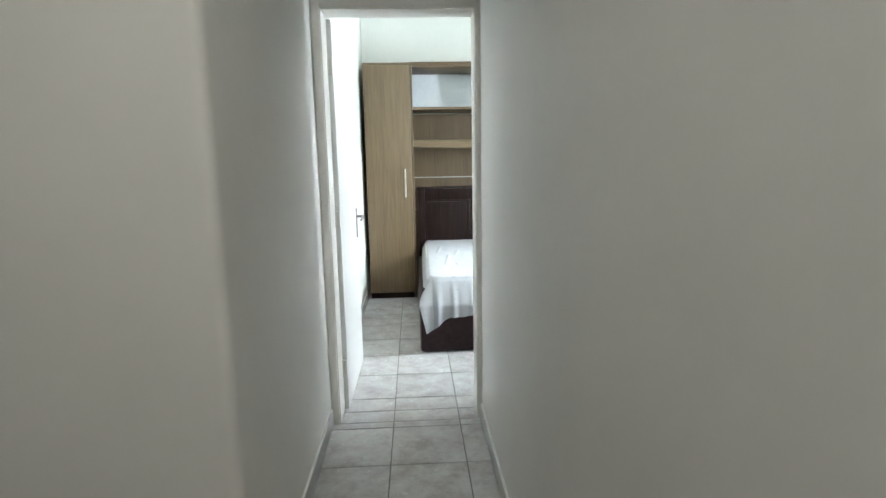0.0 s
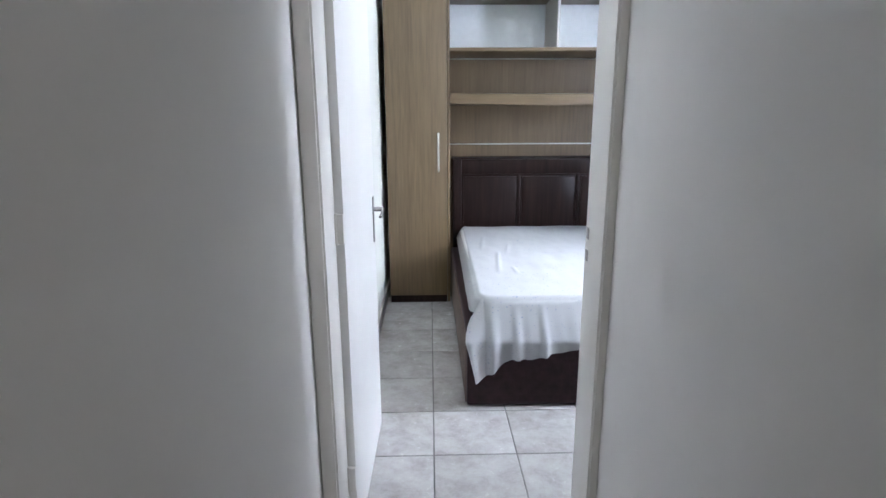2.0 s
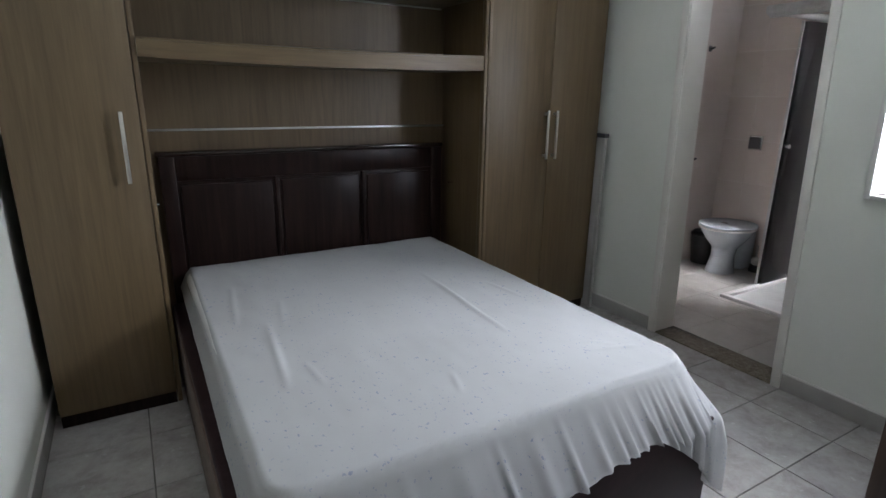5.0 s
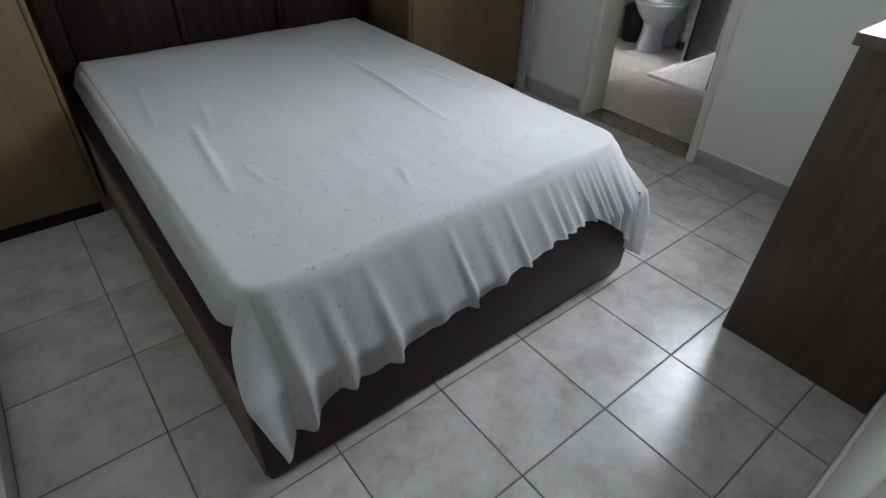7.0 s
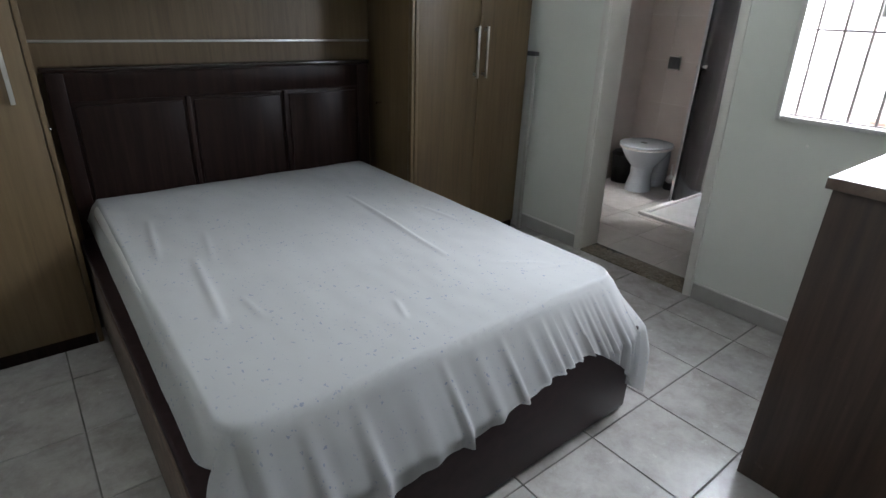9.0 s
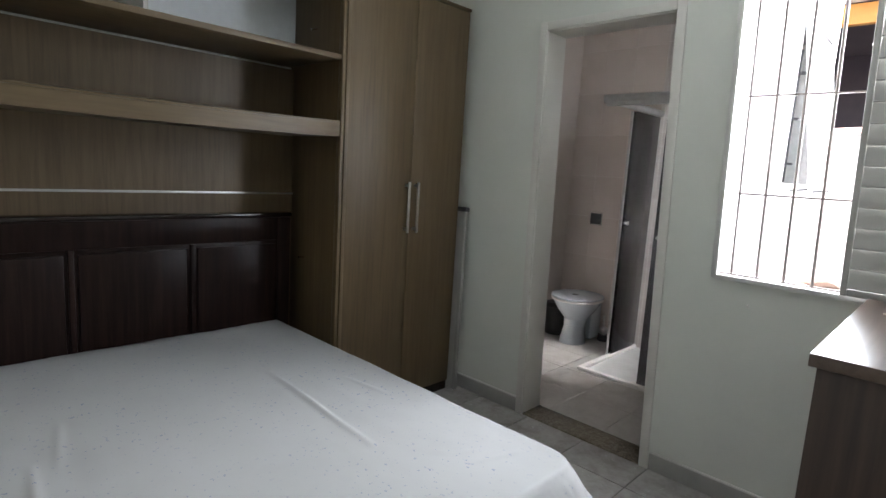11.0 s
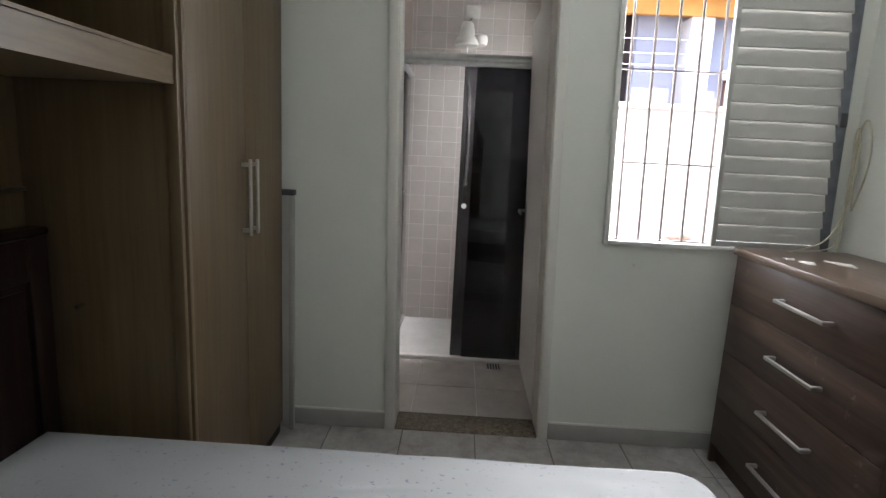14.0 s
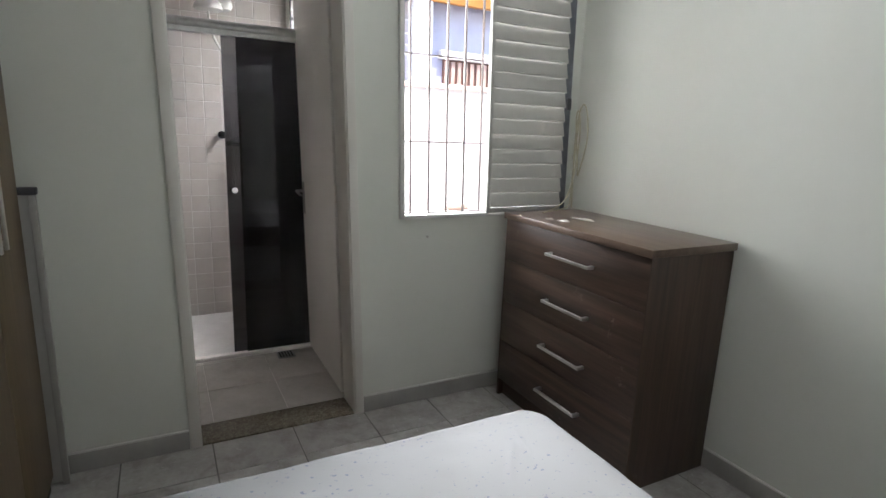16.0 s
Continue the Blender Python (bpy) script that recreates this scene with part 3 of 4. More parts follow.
sash = part("sash", swung((SW0, SW0 + 0.025, -0.012, 0.012, -SWH, 0.0), (SW1 - 0.025, SW1, -0.012, 0.012, -SWH, 0.0), (SW0 + 0.025, SW1 - 0.025, -0.012, 0.012, -0.025, 0.0),
                          (SW0 + 0.025, SW1 - 0.025, -0.012, 0.012, -SWH, -SWH + 0.025), bev=0.002), ALU, bw, "aluminium sash swung outwards")
pane = part("pane", swung((SW0 + 0.025, SW1 - 0.025, -0.003, 0.003, -SWH + 0.025, -0.025)), FROSTED, sash, "ribbed frosted glass")
pane.visible_shadow = False
for k in range(11):
    x = SW0 + 0.05 + k * (SW1 - SW0 - 0.1) / 10
    rib = part("rib", swung((x - 0.006, x + 0.006, -0.0055, -0.0031, -SWH + 0.03, -0.03), bev=0.001), FROSTED, sash)
    rib.visible_shadow = False
for x in (SW0 + 0.02, SW1 - 0.02):
    part("stay_arm", swung((x - 0.004, x + 0.004, 0.013, 0.10, -SWH - 0.02, -SWH - 0.008)), DARKFRAME, sash, "dark stay arm")
lever = rod(bmesh.new(), (BWX1 - 0.035, BS + 0.006, BWZ0 + 0.03), (BWX1 - 0.035, BS + 0.006, BWZ1 - 0.05), 0.006, 8)
for k in range(3):
    box(lever, BWX1 - 0.05, BWX1 - 0.022, BS - 0.03, BS + 0.012, BWZ0 + 0.14 + 0.28 * k, BWZ0 + 0.155 + 0.28 * k)
part("tilt_lever", lever, DARKFRAME, bw, "dark upright tilt lever")

SX, SYB, RAILZ = 3.40, 5.20, 1.862   # shower enclosure: front plane, side plane, rail height
sh = thing("shower_enclosure", (SX, SYB, 0), "corner shower enclosure with smoked glass sliding panels", "shower enclosure")
bm = rod(bmesh.new(), (SX, BS + 0.002, RAILZ), (SX, SYB + 0.02, RAILZ), 0.028, 16)
box(bm, SX - 0.02, SX + 0.02, BS + 0.002, SYB, RAILZ - 0.045, RAILZ - 0.02)
part("top_rail", bm, ALU, sh, "grey aluminium top rail")
bm = rod(bmesh.new(), (SX, SYB, RAILZ), (BE - 0.012, SYB, RAILZ), 0.026, 16)
part("top_rail", bm, ALU, sh, "grey aluminium top rail")
part("bottom_track", boxes((SX - 0.02, SX + 0.02, BS + 0.002, SYB + 0.02, 0.001, 0.025), bev=0.004), RENDERW, sh, "white bottom track")
part("bottom_track", boxes((SX + 0.02, BE - 0.012, SYB - 0.02, SYB + 0.02, 0.001, 0.025), bev=0.004), RENDERW, sh, "white bottom track")
p1 = part("glass_panel", boxes((SX - 0.004, SX + 0.004, BS + 0.01, 4.728, 0.026, RAILZ - 0.03), bev=0.001), SMOKED, sh, "smoked glass panel")
p2 = part("glass_panel", boxes((SX + 0.012, SX + 0.020, BS + 0.10, 4.800, 0.026, RAILZ - 0.03), bev=0.001), SMOKED, sh, "smoked glass panel")
p3 = part("glass_panel", boxes((3.83, BE - 0.014, SYB - 0.004, SYB + 0.004, 0.026, RAILZ - 0.03), bev=0.001), SMOKED, sh, "smoked glass panel")
p4 = part("glass_panel", boxes((3.80, BE - 0.10, SYB + 0.012, SYB + 0.020, 0.026, RAILZ - 0.03), bev=0.001), SMOKED, sh, "smoked glass panel")
part("edge_profile", boxes((3.795, 3.803, SYB + 0.008, SYB + 0.024, 0.026, RAILZ - 0.03)), ALU, sh, "bright aluminium edge")
for a, b, par in (((SX - 0.012, 4.762, 0.998), (SX + 0.044, 4.762, 0.998), p2), ((3.84, SYB - 0.02, 1.03), (3.84, SYB + 0.045, 1.03), p4)):
    bm = rod(bmesh.new(), a, b, 0.016, 16)
    part("knob", bm, CHROME, par, "small chrome knob")
sf = solid("shower_floor", boxes((SX + 0.021, BE, BS, SYB - 0.021, -0.05, 0.004)), STILE, "pale shower floor", "floor", S, smooth=None)

sd = thing("electric_shower", (4.1, 4.8, 2.1), "white plastic electric shower head on its arm", "shower")
bm = rod(bmesh.new(), (BE - 0.012, 4.80, 2.16), (4.06, 4.80, 2.16), 0.016, 14)
part("arm", bm, PLASTIC, sd)
rings = [(0.030, 2.205), (0.042, 2.19), (0.05, 2.15), (0.052, 2.12), (0.075, 2.09), (0.085, 2.065), (0.085, 2.05), (0.07, 2.043)]
part("body", lathe(rings, 24, centre=(4.04, 4.80)), PLASTIC, sd)
rings = [(0.02, 2.05), (0.05, 2.06), (0.062, 2.09), (0.055, 2.12), (0.02, 2.135)]
part("nozzle_head", lathe(rings, 20, centre=(4.06, 4.715)), PLASTIC, sd)
tube("hose", [(4.06, 4.80, 2.05), (4.07, 4.79, 1.92), (4.09, 4.72, 1.80), (4.12, 4.665, 1.72), (4.12, 4.66, 1.55), (4.10, 4.66, 1.25), (4.14, 4.66, 1.05)], 0.008, PLASTIC, sd, "thin white hose")
jb = thing("junction_box", (BE, 4.76, 2.31), "white wall box with loose wires above the shower", "junction box")
part("cover", boxes((BE - 0.035, BE - 0.010, 4.715, 4.815, 2.27, 2.36), bev=0.006), PLASTIC, jb)
tube("wire", [(BE - 0.03, 4.77, 2.275), (4.18, 4.79, 2.24), (4.10, 4.78, 2.24), (4.06, 4.79, 2.2)], 0.004, BLACKP, jb)
va = thing("shower_valve", (BE, 4.742, 1.285), "chrome shower tap on the tiled wall", "tap")
bm = rod(bmesh.new(), (BE - 0.009, 4.742, 1.285), (BE - 0.04, 4.742, 1.285), 0.022, 18, 0.014)
rod(bm, (BE - 0.04, 4.742, 1.285), (BE - 0.07, 4.742, 1.285), 0.024, 18, 0.026)
part("tap_body", bm, CHROME, va)
so = thing("soap_dish", (BE, 4.53, 1.2), "dark corner shelf holding a soap bar", "soap dish")
part("dish", boxes((BE - 0.11, BE - 0.010, 4.44, 4.62, 1.17, 1.19), bev=0.004), BLACKP, so)
part("soap", boxes((BE - 0.09, BE - 0.04, 4.50, 4.56, 1.191, 1.215), bev=0.008), PLASTIC, so)

TX, TY = 3.95, 5.59                  # toilet bowl
wc = thing("toilet", (TX, TY, 0), "pale blue-grey ceramic toilet with closed lid", "toilet")
part("pedestal", lathe([(0.105, 0.002, -0.02), (0.100, 0.04, -0.02), (0.084, 0.13, -0.01), (0.092, 0.20, 0.0), (0.150, 0.275, 0.0), (0.186, 0.34, 0.0), (0.19, 0.355, 0.0)], 32, 1.12, 0.98, (TX, TY)), CERAMIC, wc)
part("seat", lathe([(0.192, 0.357), (0.202, 0.362), (0.202, 0.372), (0.192, 0.376)], 36, 1.14, 1.0, (TX, TY)), PLASTIC, wc)
ld = part("lid", lathe([(0.194, 0.378), (0.204, 0.383), (0.202, 0.392), (0.17, 0.398), (0.06, 0.401)], 36, 1.14, 1.0, (TX, TY)), CERAMIC, wc, "closed pale lid")
part("badge", boxes((TX - 0.065, TX - 0.03, TY - 0.025, TY + 0.02, 0.400, 0.4035), bev=0.001), BLACKP, ld, "small black mark")
part("outlet", boxes((TX + 0.10, BE - 0.012, TY - 0.09, TY + 0.09, 0.002, 0.33), bev=0.04), CERAMIC, wc)
fv = thing("flush_valve", (BE, 5.655, 1.0), "square dark flush plate with a chrome rim", "flush plate")
part("rim", boxes((BE - 0.016, BE - 0.010, 5.595, 5.705, 0.95, 1.06), bev=0.004), CHROME, fv)
part("button", boxes((BE - 0.030, BE - 0.0165, 5.605, 5.695, 0.96, 1.05), bev=0.005), DARKFRAME, fv)
bn = thing("waste_bin", (4.03, 5.80, 0), "black plastic waste bin beside the toilet", "waste bin")
part("bucket", lathe([(0.085, 0.002), (0.088, 0.01), (0.105, 0.235), (0.108, 0.24)], 24, centre=(4.02, 5.815)), BLACKP, bn)
part("lid", lathe([(0.11, 0.242), (0.112, 0.252), (0.09, 0.275), (0.03, 0.285)], 24, centre=(4.02, 5.815)), BLACKP, bn)
br = thing("toilet_brush", (4.17, 5.44, 0), "white toilet brush in a small dark holder", "toilet brush")
part("holder", lathe([(0.048, 0.002), (0.052, 0.01), (0.044, 0.05), (0.046, 0.055)], 18, centre=(4.17, 5.44)), BLACKP, br, "dark plastic holder")
part("brush_head", lathe([(0.018, 0.057), (0.034, 0.07), (0.036, 0.10), (0.016, 0.12)], 18, centre=(4.165, 5.442)), PLASTIC, br)
part("handle", rod(bmesh.new(), (4.165, 5.442, 0.12), (4.19, 5.46, 0.21), 0.008, 10), PLASTIC, br)
for x, z in ((3.90, 1.71), (3.86, 0.866)):
    hk = thing("wall_hook", (x, BN, z), "small dark hook on the bathroom wall", "hook", "bathroom hooks")
    part("hook_plate", boxes((x - 0.018, x + 0.018, BN - 0.008, BN, z - 0.022, z + 0.022), bev=0.003), DARKFRAME, hk)
    part("peg", rod(bmesh.new(), (x, BN - 0.008, z - 0.004), (x, BN - 0.042, z + 0.008), 0.008, 10), DARKFRAME, hk)
dr = thing("floor_drain", (3.315, 4.525, 0), "square metal floor drain by the shower", "drain")
part("drain_plate", boxes((3.265, 3.365, 4.47, 4.57, 0.001, 0.006), bev=0.001), ALU, dr)
# black strips on the plate, coloured as the shade in its slots
for k in range(5):
    part("slot_shade", boxes((3.275, 3.355, 4.482 + 0.017 * k, 4.490 + 0.017 * k, 0.0062, 0.0075)), BLACKP, dr)

# ---- bedroom: wardrobe ----
FY, BY, WH = 5.552, 6.035, 2.215


def pull(parent, x, z0, z1, y=FY, mat=STEEL):
    bm = boxes((x - 0.007, x + 0.007, y - 0.034, y - 0.024, z0, z1), bev=0.0025)
    box(bm, x - 0.006, x + 0.006, y - 0.026, y, z0 + 0.012, z0 + 0.026)
    box(bm, x - 0.006, x + 0.006, y - 0.026, y, z1 - 0.026, z1 - 0.012)
    part("handle", bm, mat, parent, "brushed steel bar handle")


def wardrobe_unit(name, label, x0, x1, splits, handles):
    w = thing(name, ((x0 + x1) / 2, (FY + BY) / 2, 0), label, "wardrobe", "wardrobe units")
    part("body", boxes((x0, x1, FY + 0.020, BY, 0.055, WH), bev=0.002), WOOD, w)
    part("plinth", boxes((x0 + 0.004, x1 - 0.004, FY + 0.012, BY, 0.0, 0.054)), HEAD, w, "dark plinth")
    part("cornice", boxes((x0 - 0.002, x1 + 0.002, FY - 0.006, BY, WH + 0.0005, WH + 0.016), bev=0.003), WOODX, w)
    edges = [x0 + 0.002, *splits, x1 - 0.002]
    for a, b, hx in zip(edges, edges[1:], handles):
        d = part("door", boxes((a + 0.0015, b - 0.0015, FY, FY + 0.018, 0.058, WH - 0.004), bev=0.002), WOOD, w)
        pull(d, hx, 0.992, 1.262)
    return w


wl = wardrobe_unit("wardrobe_unit", "tall single-door brown oak laminate wardrobe unit", -0.470, -0.036, [], [-0.100])
wr = wardrobe_unit("wardrobe_unit", "tall two-door brown oak laminate wardrobe unit", 1.586, 2.398, [2.008], [1.976, 2.041])
bridge = thing("wardrobe_bridge", (0.75, (FY + BY) / 2, 0), "open shelf bridge of brown laminate over the bed", "shelf unit", "wardrobe units")
X0, X1 = -0.035, 1.585
part("side_panel", boxes((X0, X0 + 0.018, FY + 0.015, BY, 0.0, WH), bev=0.001), WOOD, bridge)
part("side_panel", boxes((X1 - 0.018, X1, FY - 0.012, BY, 0.0, WH), bev=0.001), WOOD, bridge)
part("edge_strip", boxes((X1 - 0.036, X1 - 0.0185, FY - 0.004, FY + 0.03, 0.0, WH), bev=0.003), WOOD, bridge)
part("back_panel", boxes((X0 + 0.019, X1 - 0.019, BY - 0.03, BY - 0.012, 0.0, 1.80)), WOOD, bridge, smooth=None)
part("white_back", boxes((X0 + 0.019, X1 - 0.019, BY - 0.035, BY - 0.012, 1.832, WH - 0.026)), GLOSSWHITE, bridge, "glossy white back of the top shelf", smooth=None)
part("top_panel", boxes((X0 + 0.019, X1 - 0.037, FY + 0.004, BY, WH - 0.024, WH), bev=0.002), WOODX, bridge)
part("cornice", boxes((X0, X1, FY - 0.010, FY + 0.04, WH + 0.0005, WH + 0.020), bev=0.004), WOODX, bridge)
part("shelf", boxes((X0 + 0.019, X1 - 0.037, FY + 0.006, BY - 0.036, 1.808, 1.831), bev=0.002), WOODX, bridge)
part("divider", boxes((0.722, 0.738, FY + 0.02, BY - 0.037, 1.8315, WH - 0.0245)), SHUTTER, bridge, "pale divider")
part("rail", boxes((X0 + 0.019, X1 - 0.019, BY - 0.042, BY - 0.0305, 1.158, 1.168), bev=0.002), ALU, bridge, "bright metal trim across the back panel")
part("hook", rod(bmesh.new(), (X1 - 0.019, 5.80, 1.98), (X1 - 0.05, 5.80, 1.97), 0.006, 8), CHROME, bridge, "small chrome hook")


def bow_shelf(z0, z1, bow):
    bm = bmesh.new()
    n, a, b = 24, X0 + 0.019, X1 - 0.037
    top, bot = [], []
    for k in range(n + 1):
        x = a + (b - a) * k / n
        y = FY + 0.004 - bow * (1 - (2 * k / n - 1) ** 2)
        sag = 0.015 * (1 - (2 * k / n - 1) ** 2)
        top.append(bm.verts.new((x, y, z1 - sag)))
        bot.append(bm.verts.new((x, y, z0 - sag)))
    tb = [bm.verts.new((b, BY - 0.032, z1)), bm.verts.new((a, BY - 0.032, z1))]
    bb = [bm.verts.new((b, BY - 0.032, z0)), bm.verts.new((a, BY - 0.032, z0))]
    bm.faces.new(top + tb)
    bm.faces.new((bot + bb)[::-1])
    for k in range(n):
        bm.faces.new((bot[k], bot[k + 1], top[k + 1], top[k]))
    bm.faces.new((bot[n], bb[0], tb[0], top[n]))
    bm.faces.new((bb[0], bb[1], tb[1], tb[0]))
    bm.faces.new((bb[1], bot[0], top[0], tb[1]))
    return bm


part("bowed_shelf", bow_shelf(1.462, 1.526, 0.048), WOODX, bridge, "thick shelf with a bowed front")
part("shelf_lip", bow_shelf(1.5265, 1.534, 0.054), WOODX, bridge)

board = thing("leaning_panel", (2.43, 5.7, 0), "narrow aluminium-framed panel standing beside the wardrobe", "panel")
part("sheet", boxes((2.420, 2.430, 5.530, 5.95, 0.012, 1.10)), SHUTTER, board, smooth=None)
part("frame_edge", boxes((2.414, 2.436, 5.508, 5.5295, 0.0, 1.10), bev=0.002), SKIRT, board, "dull grey edge")
part("frame_edge", boxes((2.4365, 2.443, 5.516, 5.5295, 0.0, 1.09), bev=0.002), POST, board, "dark blue-grey edge")
part("end_cap", boxes((2.410, 2.446, 5.504, 5.955, 1.101, 1.126), bev=0.004), DARKFRAME, board, "dark end cap")

# ---- bed ----
bed = thing("bed", (0.715, 4.95, 0), "double box-spring bed with a dark wooden headboard", "bed")
part("base", boxes((0.004, 1.436, 3.996, 5.86, 0.012, 0.36), bev=0.012, seg=3), BASE, bed, "dark brown leatherette base")
part("side_cover", boxes((-0.002, 0.0035, 4.016, 5.85, 0.02, 0.35), bev=0.001), BASESIDE, bed, "brown suede side")
bm = boxes((0.069, 1.405, 4.118, 5.87, 0.361, 0.513))
upright = [e for e in bm.edges if abs(e.verts[0].co.z - e.verts[1].co.z) > 0.1]
bmesh.ops.bevel(bm, geom=upright, offset=0.10, segments=7, profile=0.5, affect="EDGES")
rims = [e for e in bm.edges if abs(e.verts[0].co.z - e.verts[1].co.z) < 0.01]
bmesh.ops.bevel(bm, geom=rims, offset=0.02, segments=3, profile=0.5, affect="EDGES")
part("mattress", bm, MATTRESS, bed, "white mattress")
# added band round the mattress; its colour darkens the drape like shade
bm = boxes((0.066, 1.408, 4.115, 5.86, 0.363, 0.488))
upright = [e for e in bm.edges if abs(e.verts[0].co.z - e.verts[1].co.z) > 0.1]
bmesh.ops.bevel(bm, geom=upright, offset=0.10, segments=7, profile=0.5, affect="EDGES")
part("drape_shade_band", bm, DRAPESHADE, bed, "taupe band added round the mattress to shade the hanging sheet")
for x in (0.1, 1.33):
    for y in (4.1, 5.76):
        part("foot", rod(bmesh.new(), (x, y, 0.0), (x, y, 0.013), 0.03, 12), BLACKP, bed)
hb = part("headboard", boxes((0.03, 1.485, 5.905, 5.945, 0.0, 1.049), bev=0.004), HEAD, bed, "dark mahogany headboard with three panels")
part("cap_rail", boxes((0.008, 1.505, 5.890, 5.955, 1.050, 1.072), bev=0.008, seg=4), VARNISH, hb, "varnished cap rail")
for x0, x1 in ((0.02, 0.085), (1.43, 1.497)):
    part("post", boxes((x0, x1, 5.892, 5.9045, 0.0, 1.049), bev=0.004), HEAD, hb)
part("top_rail", boxes((0.086, 1.429, 5.894, 5.9045, 0.935, 1.049), bev=0.004), HEAD, hb)
for x in (0.541, 1.008):
    part("stile", boxes((x - 0.011, x + 0.011, 5.891, 5.9045, 0.3, 0.934), bev=0.005), HEAD, hb)
for x0, x1 in ((0.10, 0.52), (0.565, 0.985), (1.03, 1.415)):
    part("raised_panel", boxes((x0, x1, 5.897, 5.9045, 0.3, 0.915), bev=0.006), HEAD, hb)
for x in (-0.030, 1.515):
    bm = rod(bmesh.new(), (x, 5.84, 0.845), (x + 0.03, 5.84, 0.845), 0.006, 10)
    part("bolt", bm, CHROME, bridge, "small chrome bolt")


def hem(u):
    """Height of the front hem along the bed's width."""
    pts = [(-0.2, 0.17), (0.0, 0.135), (0.06, 0.15), (0.17, 0.225), (0.32, 0.258), (0.48, 0.288), (0.62, 0.30), (0.80, 0.335), (1.0, 0.345), (1.16, 0.345), (1.30, 0.26), (1.38, 0.16), (1.43, 0.11), (1.6, 0.12)]
    for (a, za), (b, zb) in zip(pts, pts[1:]):
        if a <= u <= b:
            return za + (zb - za) * (u - a) / (b - a)
    return 0.2


RIDGES = ((1.05, 5.34, 1.01, 4.56, 0.013, 0.011), (0.27, 5.02, 0.22, 4.55, 0.012, 0.013), (0.22, 5.48, 0.17, 5.08, 0.007, 0.012), (0.31, 4.67, 0.32, 4.52, 0.006, 0.010),
          (0.68, 4.39, 0.65, 4.29, 0.007, 0.009), (1.25, 5.04, 1.28, 4.83, 0.005, 0.010), (0.37, 5.25, 0.32, 4.98, 0.005, 0.012), (1.12, 4.42, 1.28, 4.30, 0.007, 0.012), (1.18, 4.30, 1.33, 4.26, 0.006, 0.010))


PLEATS = ((0.055, 0.020, 1.0), (0.17, 0.017, 0.9), (0.30, 0.016, 1.1), (0.45, 0.030, 0.5), (0.56, 0.011, 0.9), (0.67, 0.020, 0.45), (0.77, 0.012, 0.8), (0.87, 0.015, 0.6))


